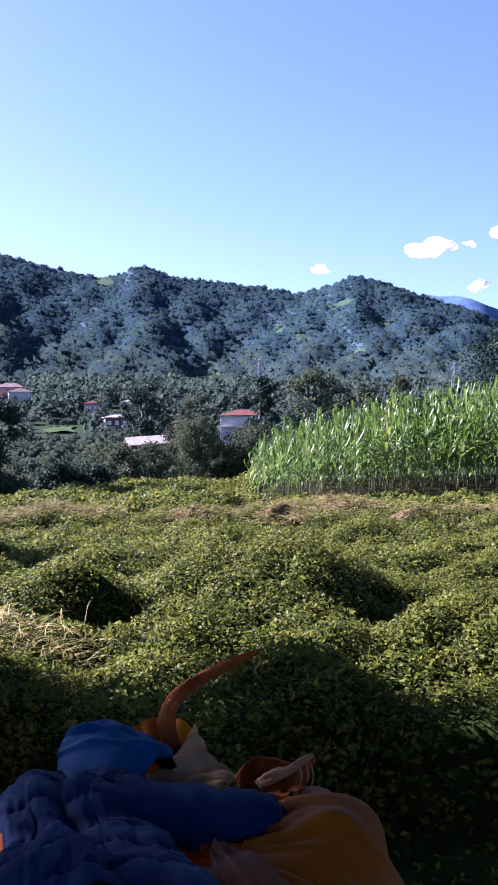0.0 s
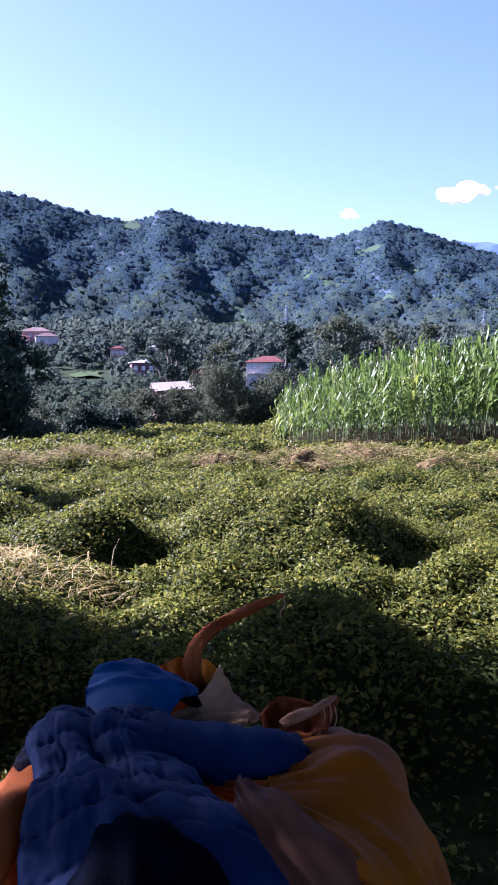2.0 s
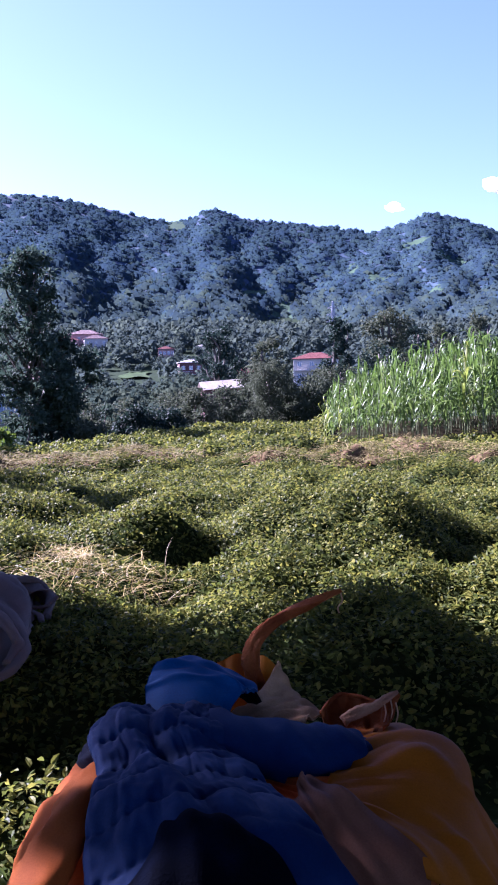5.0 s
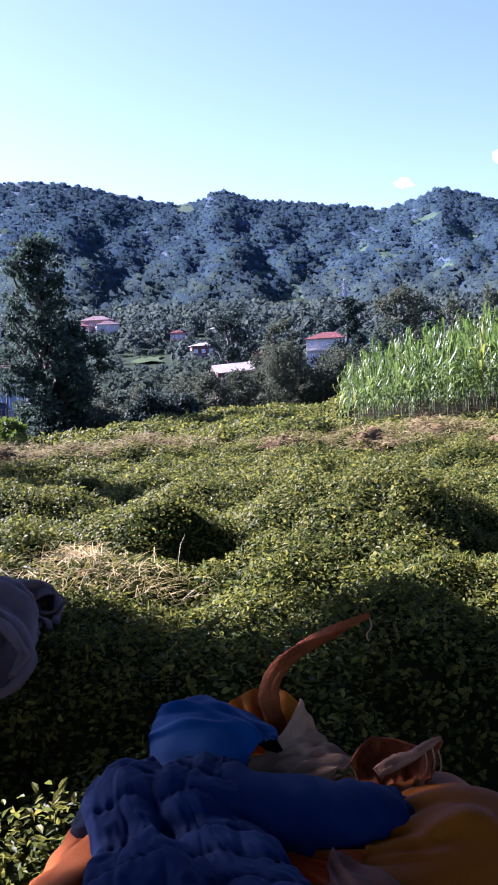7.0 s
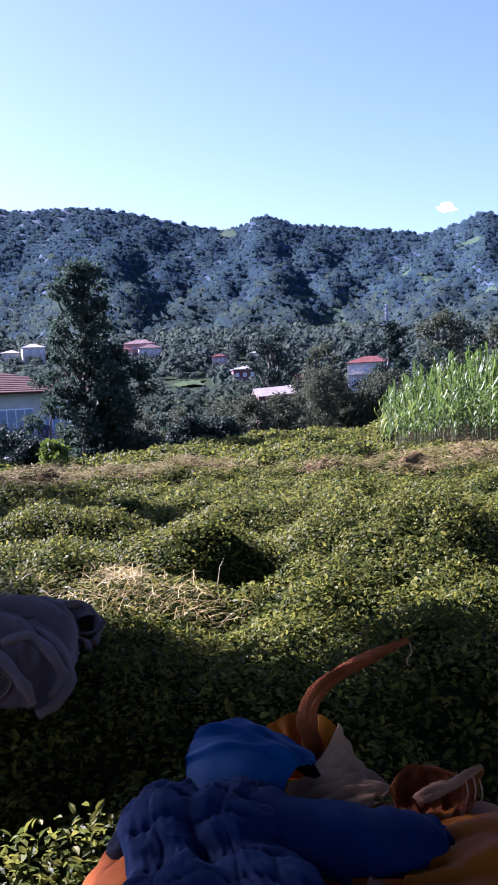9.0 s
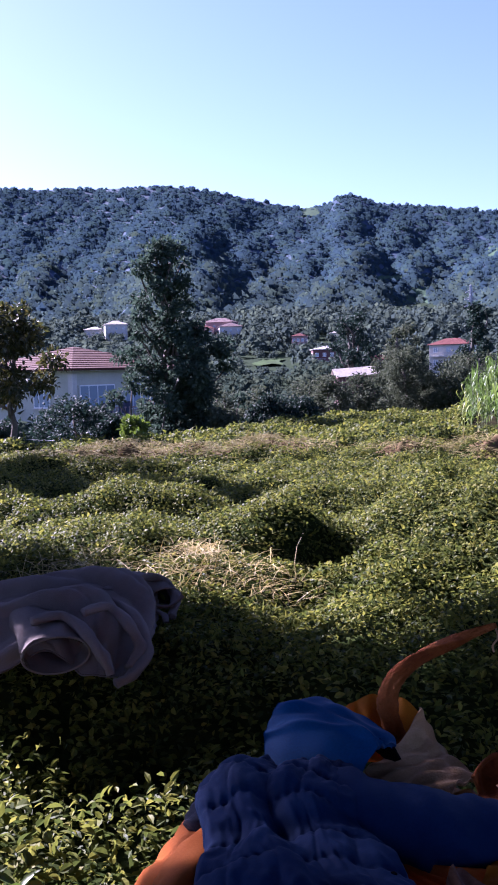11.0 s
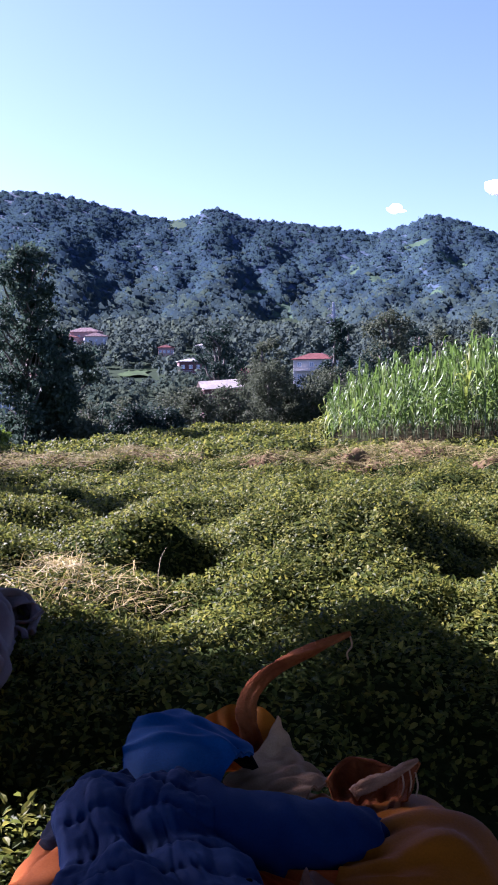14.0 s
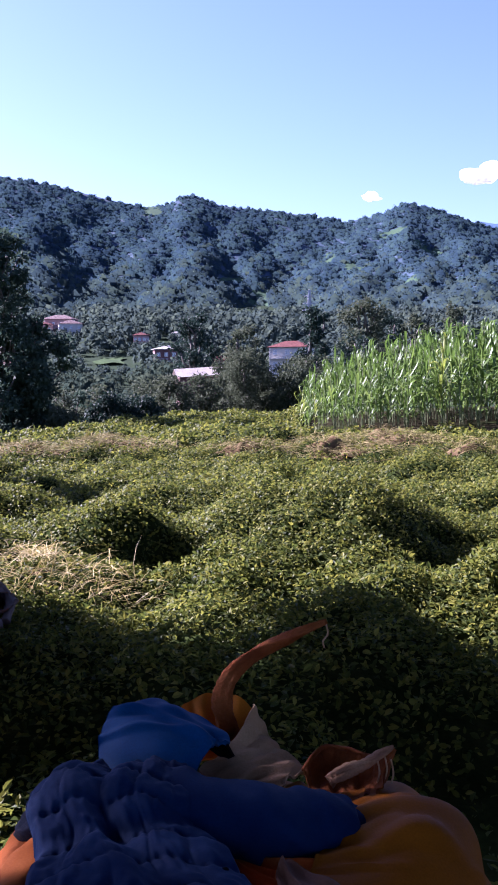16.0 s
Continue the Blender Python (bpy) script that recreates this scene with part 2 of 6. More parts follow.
M = {
    # soil darker than bare earth: the maize's shade is in the colour
    "soil": material("soil", [(0.012, 0.011, 0.006), (0.022, 0.019, 0.011), (0.02, 0.026, 0.009)], 1.0, 0.8, spec=0.0),
    "meadow": material("meadow", [(0.012, 0.022, 0.012), (0.02, 0.032, 0.015), (0.016, 0.026, 0.014)], 0.95, 0.05, bump=0.2, bump_scale=0.6, spec=0.02),
    # twigs and lower leaves, darkened for the shade between the tea leaves
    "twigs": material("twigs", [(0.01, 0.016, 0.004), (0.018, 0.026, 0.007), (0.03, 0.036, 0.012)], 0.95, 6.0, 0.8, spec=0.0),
    "tea": material("tea_leaf", [(0.021, 0.032, 0.008), (0.049, 0.066, 0.013), (0.106, 0.121, 0.018), (0.184, 0.178, 0.029)], 0.52, 3.0, 0.15, 60.0, 0.07, vary="island", through=0.46, fine=0.25),
    "tea_young": material("young_tea_leaf", [(0.04, 0.065, 0.008), (0.06, 0.09, 0.012), (0.085, 0.12, 0.018)], 0.42, 3.0, 0.15, 60.0, 0.2, vary="object", through=0.35, fine=0.2),
    "straw": material("straw", [(0.15, 0.115, 0.036), (0.29, 0.225, 0.062), (0.42, 0.34, 0.105)], 0.6, 4.0, 0.2, 40.0, 0.3, vary="island", through=0.2, fine=0.3),
    "straw_old": material("weathered_straw", [(0.058, 0.046, 0.015), (0.135, 0.112, 0.038), (0.25, 0.21, 0.08)], 0.8, 1.6, 0.2, 40.0, 0.1, vary="island", through=0.2, fine=0.3),
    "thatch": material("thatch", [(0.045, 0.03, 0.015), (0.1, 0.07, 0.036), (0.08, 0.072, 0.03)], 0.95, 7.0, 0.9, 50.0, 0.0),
    "bark": material("bark", [(0.05, 0.04, 0.03), (0.1, 0.085, 0.065), (0.14, 0.12, 0.1)], 0.9, 5.0, 0.9, 25.0),
    "leaf_tall": material("leaf_tall", [(0.02, 0.038, 0.026), (0.039, 0.065, 0.044), (0.068, 0.098, 0.064)], 0.7, 2.0, 0.1, 30.0, 0.08, vary="island", through=0.3, fine=0.25),
    "leaf_dark": material("leaf_dark", [(0.009, 0.02, 0.014), (0.016, 0.032, 0.022), (0.028, 0.047, 0.033)], 0.65, 2.0, 0.1, 30.0, 0.08, vary="island", through=0.25, fine=0.25),
    "leaf_hazel": material("leaf_hazel", [(0.032, 0.044, 0.024), (0.05, 0.064, 0.035), (0.078, 0.09, 0.053)], 0.75, 2.0, 0.1, 30.0, 0.06, vary="island", through=0.3, fine=0.25),
    "leaf_bright": material("leaf_bright", [(0.05, 0.085, 0.008), (0.08, 0.125, 0.012), (0.12, 0.17, 0.02)], 0.45, 2.0, 0.1, 30.0, 0.4, vary="island", through=0.35, fine=0.2),
    "leaf_autumn": material("leaf_autumn", [(0.018, 0.028, 0.008), (0.04, 0.047, 0.012), (0.09, 0.08, 0.02)], 0.5, 2.0, 0.1, 30.0, 0.4, vary="island", through=0.3, fine=0.25),
    "corn": material("corn_leaf", [(0.052, 0.094, 0.016), (0.09, 0.15, 0.026), (0.142, 0.2, 0.04)], 0.45, 1.5, 0.15, 20.0, 0.25, vary="object", through=0.4, fine=0.25),
    "corn_yellow": material("corn_leaf_yellow", [(0.15, 0.2, 0.03), (0.22, 0.26, 0.04)], 0.5, 1.5, 0.15, 20.0, 0.4, vary="object", through=0.35, fine=0.25),
    "corn_stalk": material("corn_stalk", [(0.08, 0.105, 0.035), (0.14, 0.16, 0.065)], 0.5, 3.0, 0.2),
    # far forest, slope, range and village woods: bluish haze put into base colour
    "forest": material("hazed_forest", [(0.03, 0.054, 0.079), (0.036, 0.063, 0.081), (0.045, 0.078, 0.074)], 0.95, 0.012, 0.0, 0.3, 0.0, vary="island", through=0.4, fine=0.2),
    "forest_low": material("hazed_forest_low", [(0.032, 0.053, 0.07), (0.042, 0.067, 0.07), (0.062, 0.09, 0.066)], 0.95, 0.015, 0.0, 0.3, 0.0, vary="island", through=0.5, fine=0.2),
    "forest_floor": material("hazed_slope", [(0.03, 0.048, 0.074), (0.036, 0.056, 0.078)], 0.95, 0.01, 0.0, 0.08, 0.05),
    "pasture": material("far_pasture", [(0.027, 0.051, 0.03), (0.034, 0.061, 0.033)], 0.95, 0.05, 0.0, 0.5, 0.05),
    "terrace": material("terrace_grass", [(0.03, 0.05, 0.02), (0.042, 0.066, 0.026), (0.034, 0.05, 0.026)], 0.95, 0.12, 0.0, 0.9, 0.02),
    "hazed_range": material("hazed_range", [(0.05, 0.085, 0.17), (0.06, 0.1, 0.19)], 0.95, 0.004, 0.0, 0.03, 0.05),
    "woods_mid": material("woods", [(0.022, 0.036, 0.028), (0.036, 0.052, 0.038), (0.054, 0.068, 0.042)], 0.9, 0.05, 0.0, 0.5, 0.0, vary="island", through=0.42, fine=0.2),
    "hazed_woods": material("hazed_woods", [(0.034, 0.05, 0.05), (0.046, 0.064, 0.055), (0.065, 0.085, 0.058)], 0.9, 0.05, 0.0, 0.5, 0.0, vary="island", through=0.42, fine=0.2),
    "plaster": material("plaster", [(0.38, 0.36, 0.33), (0.46, 0.44, 0.4)], 0.85, 0.8, 0.2, 8.0, 0.2, fine=0.15),
    "plaster_cream": material("plaster_cream", [(0.33, 0.335, 0.28), (0.4, 0.4, 0.33)], 0.85, 0.8, 0.2, 8.0, 0.2, fine=0.15),
    "plaster_pink": material("plaster_pink", [(0.28, 0.18, 0.17), (0.34, 0.22, 0.2)], 0.85, 0.8, 0.2, 8.0, 0.2, fine=0.15),
    "brickwall": material("brickwall", [(0.09, 0.045, 0.045), (0.13, 0.065, 0.06)], 0.85, 0.8, 0.2, 8.0, 0.2),
    "roof_tile": material("roof_tile", [(0.04, 0.015, 0.01), (0.06, 0.024, 0.015), (0.075, 0.036, 0.024)], 0.85, 1.2, 0.4, 14.0, 0.12),
    "roof_red": material("roof_red", [(0.09, 0.03, 0.026), (0.125, 0.043, 0.036)], 0.85, 0.6, 0.2, 6.0, 0.12),
    "roof_dull": material("roof_dull", [(0.1, 0.07, 0.068), (0.15, 0.1, 0.095)], 0.85, 0.6, 0.2, 6.0, 0.12),
    "sheet": material("sheet_roof", [(0.34, 0.31, 0.28), (0.43, 0.395, 0.36)], 0.75, 0.5, 0.2, 5.0, 0.15),
    "glass": material("window_glass", [(0.16, 0.21, 0.27), (0.22, 0.28, 0.34)], 0.08, 0.4, 0.0, 2.0, 0.7, fine=0.0),
    "frame": material("window_frame", [(0.6, 0.6, 0.6), (0.75, 0.75, 0.74)], 0.5, 2.0, 0.1, 9.0, 0.4, fine=0.1),
    "steel": material("galvanised_steel", [(0.3, 0.31, 0.33), (0.45, 0.46, 0.48)], 0.5, 1.0, 0.1, 8.0, 0.5, metal=0.4),
    "laundry": material("laundry", [(0.015, 0.02, 0.04), (0.05, 0.05, 0.08)], 0.9, 2.0, 0.3),
    "laundry_red": material("laundry_red", [(0.25, 0.03, 0.03), (0.35, 0.06, 0.05)], 0.9, 2.0, 0.3),
    "post": material("weathered_post", [(0.25, 0.24, 0.22), (0.4, 0.39, 0.36)], 0.85, 5.0, 0.5),
    "sack": material("orange_sack_cloth", [(0.28, 0.07, 0.01), (0.35, 0.095, 0.016), (0.41, 0.125, 0.028)], 0.7, 4.0, 0.1, 260.0, 0.06, through=0.22, fine=0.25),
    "sack_yellow": material("yellow_sack_cloth", [(0.23, 0.067, 0.001), (0.285, 0.085, 0.001), (0.335, 0.106, 0.003)], 0.65, 4.0, 0.1, 260.0, 0.12, through=0.2, fine=0.25),
    "sack_beige": material("beige_sack_cloth", [(0.32, 0.18, 0.085), (0.42, 0.26, 0.13), (0.5, 0.34, 0.18)], 0.8, 9.0, 0.35, 260.0, 0.1, through=0.22, fine=0.25),
    # lighter copy of the sack cloth: light put into the shaded lobe's colour
    "sack_lobe": material("lit_orange_cloth", [(0.42, 0.14, 0.006), (0.5, 0.18, 0.008), (0.55, 0.21, 0.012)], 0.65, 5.0, 0.1, 260.0, 0.12, through=0.3, fine=0.25),
    "sack_knot": material("frayed_sack_cloth", [(0.16, 0.075, 0.035), (0.23, 0.12, 0.06), (0.3, 0.18, 0.1)], 0.8, 16.0, 0.4, 260.0, 0.1, fine=0.3),
    "sack_brown": material("brown_sack_cloth", [(0.10, 0.04, 0.02), (0.14, 0.06, 0.03), (0.18, 0.08, 0.042)], 0.75, 7.0, 0.2, 260.0, 0.15, through=0.15, fine=0.25),
    "cuff_grey": material("grey_blue_cloth", [(0.014, 0.016, 0.03), (0.03, 0.033, 0.05), (0.06, 0.06, 0.075)], 0.85, 12.0, 0.2, 200.0, 0.1),
    "sack_twist": material("twisted_sack_cloth", [(0.13, 0.028, 0.006), (0.23, 0.06, 0.012), (0.3, 0.1, 0.024)], 0.75, 12.0, 0.5, 180.0, 0.1, through=0.15, fine=0.3),
    "jacket": material("blue_jacket_cloth", [(0.0014, 0.009, 0.039), (0.0022, 0.012, 0.049), (0.004, 0.0165, 0.059), (0.017, 0.029, 0.07)], 0.8, 7.0, 0.08, 220.0, 0.1, fine=0.25),
    "jacket_hood": material("bright_blue_cloth", [(0.001, 0.033, 0.106), (0.003, 0.045, 0.138)], 0.7, 6.0, 0.08, 220.0, 0.12, fine=0.25),
    # near-black, so the jacket's openings carry their shade in the colour
    "inside": material("navy_gape_shade", [(0.0003, 0.0007, 0.0025), (0.0005, 0.0012, 0.004), (0.001, 0.0025, 0.009)], 0.95, 9.0, 0.3, 200.0, 0.03),
    "lining": material("shade_black_lining", [(0.0006, 0.0008, 0.002), (0.0012, 0.0016, 0.004)], 0.95, 8.0, 0.3, None, 0.03),
    "greycloth": material("grey_brown_cloth", [(0.09, 0.074, 0.068), (0.13, 0.107, 0.098), (0.165, 0.137, 0.126)], 0.9, 3.0, 0.4, 200.0, 0.1, through=0.1, fine=0.25),
    "cloud": material("cloud", [(0.88, 0.88, 0.88), (0.92, 0.92, 0.92)], 1.0, 0.01, 0.0, 0.02, 0.0, through=0.5, fine=0.0),
}

# ---- the land: one sheet of ground, hills behind ----
def smooth(a, b, t):
    t = np.clip((np.asarray(t, float) - a) / (b - a), 0, 1)
    return t * t * (3 - 2 * t)


def field_edge(x):
    """How far ahead the tea reaches, by x."""
    return np.interp(x, [-14, -8, -4.8, -2.2, 2.0, 5.0, 16.0], [15.5, 16.5, 18.5, 25.0, 29.0, 36.0, 37.0])


def ground_z(x, y):
    """Height of the soil: a flat field, a drop into the valley, a rise to the village."""
    x, y = np.asarray(x, float), np.asarray(y, float)
    r = np.hypot(x, y)
    past = np.maximum(y - field_edge(x), 0)
    z = -0.62 + 0.05 * wave(x, y, 6.0, 1, 2)
    z = z + 0.36 * smooth(20.4, 21.3, y) * smooth(1.0, 1.8, x - 0.12 * (y - 21.5)) + 0.028 * np.maximum(x - 2, 0) * smooth(17, 22, y) * (r < 60)
    z = z - 3.6 * smooth(0, 16, past) - 5.0 * smooth(14, 90, past)
    z = z - 3.0 * smooth(30, 200, r) * (past <= 0)
    z = z + 33.0 * smooth(180, 520, past) + 40 * smooth(480, 900, past)
    return z + 0.8 * wave(x, y, 90, 2, 2) * smooth(40, 160, r)


radii = np.concatenate([np.linspace(0.0, 34, 69), np.geomspace(35, 4300, 60)])
turns = np.radians(np.linspace(0, 360, 181)[:-1])
RR, TT = np.meshgrid(radii, turns, indexing="ij")
gx, gy = RR * np.sin(TT), RR * np.cos(TT)
gv = np.stack([gx, gy, ground_z(gx, gy)], -1).reshape(-1, 3)
i, j = np.meshgrid(np.arange(len(radii) - 1), np.arange(len(turns)), indexing="ij")
j2 = (j + 1) % len(turns)
n = len(turns)
gf = np.stack([i * n + j, (i + 1) * n + j, (i + 1) * n + j2, i * n + j2], -1).reshape(-1, 4)
ground = np_part("ground", gv, gf, M["meadow"], smooth=True)
tagged(ground, "grassy valley ground below the tea field", "ground", kind="structure")


# the wooded ridge: bearing in degrees (right of ahead), height of its crest over its distance
CREST = 1300.0
BEARING = [-60, -38, -24, -17.5, -13, -10, -6.0, -4.6, -3.1, -2.6, -1.4, 0.0, 4.0, 7.6, 9.6, 11.4, 13.2, 14.8, 16.8, 18.6, 20.4, 23.0, 30, 60]
RISE = [0.1675, 0.1975, 0.1945, 0.1975, 0.2005, 0.1935, 0.1775, 0.1735, 0.1765, 0.1845, 0.1845, 0.1755, 0.1675, 0.1565, 0.1625, 0.1745, 0.1655, 0.1555, 0.1405, 0.1335, 0.1155, 0.0825, 0.0475, 0.0575]


def crest_height(b):
    return np.interp(b, BEARING, RISE)


def hill_point(b, s):
    """Point on the ridge's near face: bearing in degrees, s from 0 (foot) to 1 (crest), beyond 1 the far side."""
    b, s = np.asarray(b, float), np.asarray(s, float)
    foot = 560 + 60 * np.sin(b * 0.23 + 1.0) + 40 * np.sin(b * 0.61)
    spur = 7 * np.sin(b * 0.42 + 0.8 * np.sin(b * 0.21) + 2.2 * s) + 5 * np.sin(b * 0.93 + 2.0 - 3.1 * s) + 6 * np.sin(b * 1.9 + 1 + 6.0 * s)
    d = foot + (CREST - foot) * np.clip(s, 0, 1) - spur * np.sin(np.clip(s, 0, 1) * np.pi) ** 0.8 + np.maximum(s - 1, 0) * 900
    h = CREST * crest_height(b)
    up = np.clip(s, 0, 1)
    z = 18 + (h - 18) * (0.30 * up + 0.70 * up ** 1.5) - np.maximum(s - 1, 0) * 500
    z = z + (2.2 * np.sin(b * 0.8 + s * 9 + 1.5 * np.sin(b * 0.5)) + 2.5 * np.sin(b * 1.7 - s * 17) + 1.2 * np.sin(b * 3.9 + s * 27)) * np.sin(up * np.pi) ** 0.7
    a = np.radians(b)
    return np.stack([d * np.sin(a), d * np.cos(a), z], -1)


bb, ss = np.meshgrid(np.linspace(-58, 58, 330), np.concatenate([np.linspace(-0.05, 1, 64), [1.05, 1.2, 1.5]]), indexing="ij")
hv = hill_point(bb, ss)
np_low = np.where(ss < 0, -40.0, 0.0)
hv[..., 2] += np_low
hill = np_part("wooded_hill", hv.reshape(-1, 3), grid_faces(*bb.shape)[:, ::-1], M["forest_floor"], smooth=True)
tagged(hill, "long steep forested hill, blue haze put into its colour", "hill", kind="structure")

# clearings on the slope: bearing, s, half-widths
CLEAR = [(-4.3, 0.955, 0.65, 0.05), (6.5, 0.66, 0.55, 0.06), (8.3, 0.58, 0.75, 0.035), (10.6, 0.78, 1.0, 0.03), (12.6, 0.66, 0.9, 0.03), (2.2, 0.30, 0.85, 0.10), (0.5, 0.45, 0.8, 0.03), (-7.5, 0.05, 1.0, 0.05), (11.6, 0.4, 0.6, 0.03)]
for cb, cs, wb, ws in CLEAR:
    u, v = np.meshgrid(np.linspace(-1, 1, 15), np.linspace(-1, 1, 9), indexing="ij")
    ed = 1 - 0.25 * np.abs(np.sin(u * 5 + cb)) * np.abs(v)
    p = hill_point(cb + u * wb * (1 - 0.3 * v * v), np.minimum(cs + v * ws * ed, 0.999))
    p[..., 2] += 1.2
    tagged(np_part("pasture", p.reshape(-1, 3), grid_faces(15, 9)[:, ::-1], M["pasture"], smooth=True), "pale green clearing on the wooded slope", "pasture", kind="structure")


def in_clearing(b, s, grow=1.0):
    hit = np.zeros(len(b), bool)
    for cb, cs, wb, ws in CLEAR:
        hit |= ((b - cb) / wb / grow) ** 2 + ((s - cs) / ws / grow) ** 2 < 1
    return hit


def puff(rng, squash, fine=1, radius=0.8):
    """The rounded, uneven upper shell of a crown."""
    bm = bmesh.new()
    bmesh.ops.create_icosphere(bm, subdivisions=fine, radius=radius)
    v = np.array([q.co[:] for q in bm.verts])
    f = np.array([[q.index for q in face.verts] for face in bm.faces])
    bm.free()
    f = f[v[f][:, :, 2].mean(1) > -0.25]
    ids, inv = np.unique(f, return_inverse=True)
    v, f = v[ids], inv.reshape(-1, 3)
    seed = rng.uniform(0, 50)
    bump = 1 + 0.26 * wave(v[:, 0] * 2 + seed, v[:, 1] * 2 + v[:, 2] * 1.7, 1.1, 3, 2)
    return v * bump[:, None] * [1, 1, squash], f


def crown_cards(count, rng, squash, size):
    """Ragged clumps of leaves standing out of a crown."""
    p = rng.normal(size=(count, 3))
    p /= np.linalg.norm(p, axis=1, keepdims=True)
    p[:, 2] = np.abs(p[:, 2])
    p = p * rng.uniform(0.7, 1.0, (count, 1)) * [1, 1, squash]
    up = p + rng.normal(size=(count, 3)) * 0.35 + [0, 0, 0.3]
    return scattered(CARD_V, CARD_F, p - 0.1, basis(rng.normal(size=(count, 3)) + [0, 0, -0.4], up), rng.uniform(0.7, 1.3, (count, 1)) * size)


def far_woods(name, places, sizes, mat, label, rng, cards, card_size, fine=1, core=0.8, canopy=0.0, slope=None):
    packs, leans = [], []
    for k in range(12):
        squash = rng.uniform(0.85, 1.3)
        geo = [puff(rng, squash, fine, core)]
        if cards:
            geo.append(crown_cards(cards, rng, squash, card_size))
        tv, tf = joined(geo)
        sel = np.arange(k, len(places), 12)
        turn = rng.uniform(0, 6.28, len(sel))
        ax = np.zeros((len(sel), 3, 3))
        ax[:, 0, 0], ax[:, 0, 1], ax[:, 1, 0], ax[:, 1, 1], ax[:, 2, 2] = np.cos(turn), -np.sin(turn), np.sin(turn), np.cos(turn), 1
        packs.append(scattered(tv, tf, places[sel], ax, sizes[sel]))
        if canopy:
            leans.append(np.repeat(slope[sel], len(tv), axis=0))
    ob = np_part(name, *joined(packs), mat, smooth=True)
    if canopy:
        # lean the normals towards the slope's: softer shading, as haze would give
        me = ob.data
        nrm = np.empty(len(me.vertices) * 3, np.float32)
        me.vertices.foreach_get("normal", nrm)
        nrm = nrm.reshape(-1, 3) * (1 - canopy) + np.concatenate(leans) * canopy
        nrm /= np.linalg.norm(nrm, axis=1, keepdims=True) + 1e-6
        me.normals_split_custom_set_from_vertices(nrm.tolist())
    return tagged(ob, label, "woods", kind="stuff")


rng = np.random.default_rng(11)
nb = 14000
tb, ts = rng.uniform(-23.5, 22, nb), rng.uniform(0, 1.0, nb) ** 0.85
keep = ~in_clearing(tb, ts) | (rng.uniform(0, 1, nb) < 0.15)
tb, ts = tb[keep], ts[keep]
tp = hill_point(tb, ts)
across, upward = hill_point(tb + 0.35, ts) - hill_point(tb - 0.35, ts), hill_point(tb, ts + 0.02) - hill_point(tb, ts - 0.02)
slope_n = np.cross(across, upward)
slope_n /= np.linalg.norm(slope_n, axis=1, keepdims=True)
slope_n = slope_n * [0.6, 1, 1] + [0, 0, 0.3]
slope_n /= np.linalg.norm(slope_n, axis=1, keepdims=True)
tr = 2.6 + 3.9 * rng.uniform(0, 1, len(tb)) ** 1.6 * np.where(ts > 0.93, 0.75, 1.0)
tp[:, 2] += tr * 0.2
tsz = np.stack([tr, tr, tr * rng.uniform(0.6, 1.1, len(tr)) * np.where(ts < 0.4, 1.3, 1.0)], 1)
belt = ts + 0.06 * np.sin(tb * 1.3) + rng.normal(size=len(ts)) * 0.12
for lo, hi, mat, label in ((-1, 0.42, "forest_low", "mixed green forest on the foot of the far hill, tinted for haze"), (0.42, 2, "forest", "dense forest covering the far hill, blue haze put into its colour")):
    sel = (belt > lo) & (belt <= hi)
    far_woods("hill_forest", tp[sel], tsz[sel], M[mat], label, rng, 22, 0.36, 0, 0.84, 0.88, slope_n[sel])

# the paler range behind it, its pale blue standing in for haze
u, v = np.meshgrid(np.linspace(-50, 60, 120), np.linspace(0, 1, 14), indexing="ij")
far_h = 4000 * (0.145 + 0.016 * np.sin(u * 0.19 - 0.4) + 0.007 * np.sin(u * 0.83) + 0.002 * np.sin(u * 2.9) + 0.0015 * np.sin(u * 5.3))
fd = 4150 - 900 * (1 - v) + 60 * np.sin(u * 1.1 + v * 3)
fz = far_h * v ** 0.9
fv = np.stack([fd * np.sin(np.radians(u)), fd * np.cos(np.radians(u)), fz], -1)
tagged(np_part("far_mountain", fv.reshape(-1, 3), grid_faces(120, 14)[:, ::-1], M["hazed_range"], smooth=True), "mountain range in the distance, coloured pale blue for haze", "mountain", kind="structure")

# ---- the tea field ----
MOUNDS = [(-0.92, 7.0, 0.5, 0.38), (0.75, 7.3, 1.0, 0.42), (-2.3, 8.3, 0.9, 0.2), (0.9, 10.0, 1.0, 0.16), (-0.4, 9.4, 0.8, 0.14), (2.4, 5.6, 1.0, 0.14), (-2.5, 6.6, 0.7, 0.18),
          (-3.9, 14.9, 0.7, 0.16), (-2.7, 14.2, 0.5, 0.13), (-1.7, 15.2, 0.6, 0.15), (0.3, 14.4, 0.5, 0.14), (1.5, 14.8, 0.6, 0.17), (2.3, 14.0, 0.45, 0.14), (3.1, 16.0, 0.7, 0.16), (3.6, 13.2, 0.5, 0.14), (5.3, 14.6, 0.6, 0.15), (-0.7, 16.5, 0.8, 0.14), (0.9, 17.5, 0.7, 0.12)]
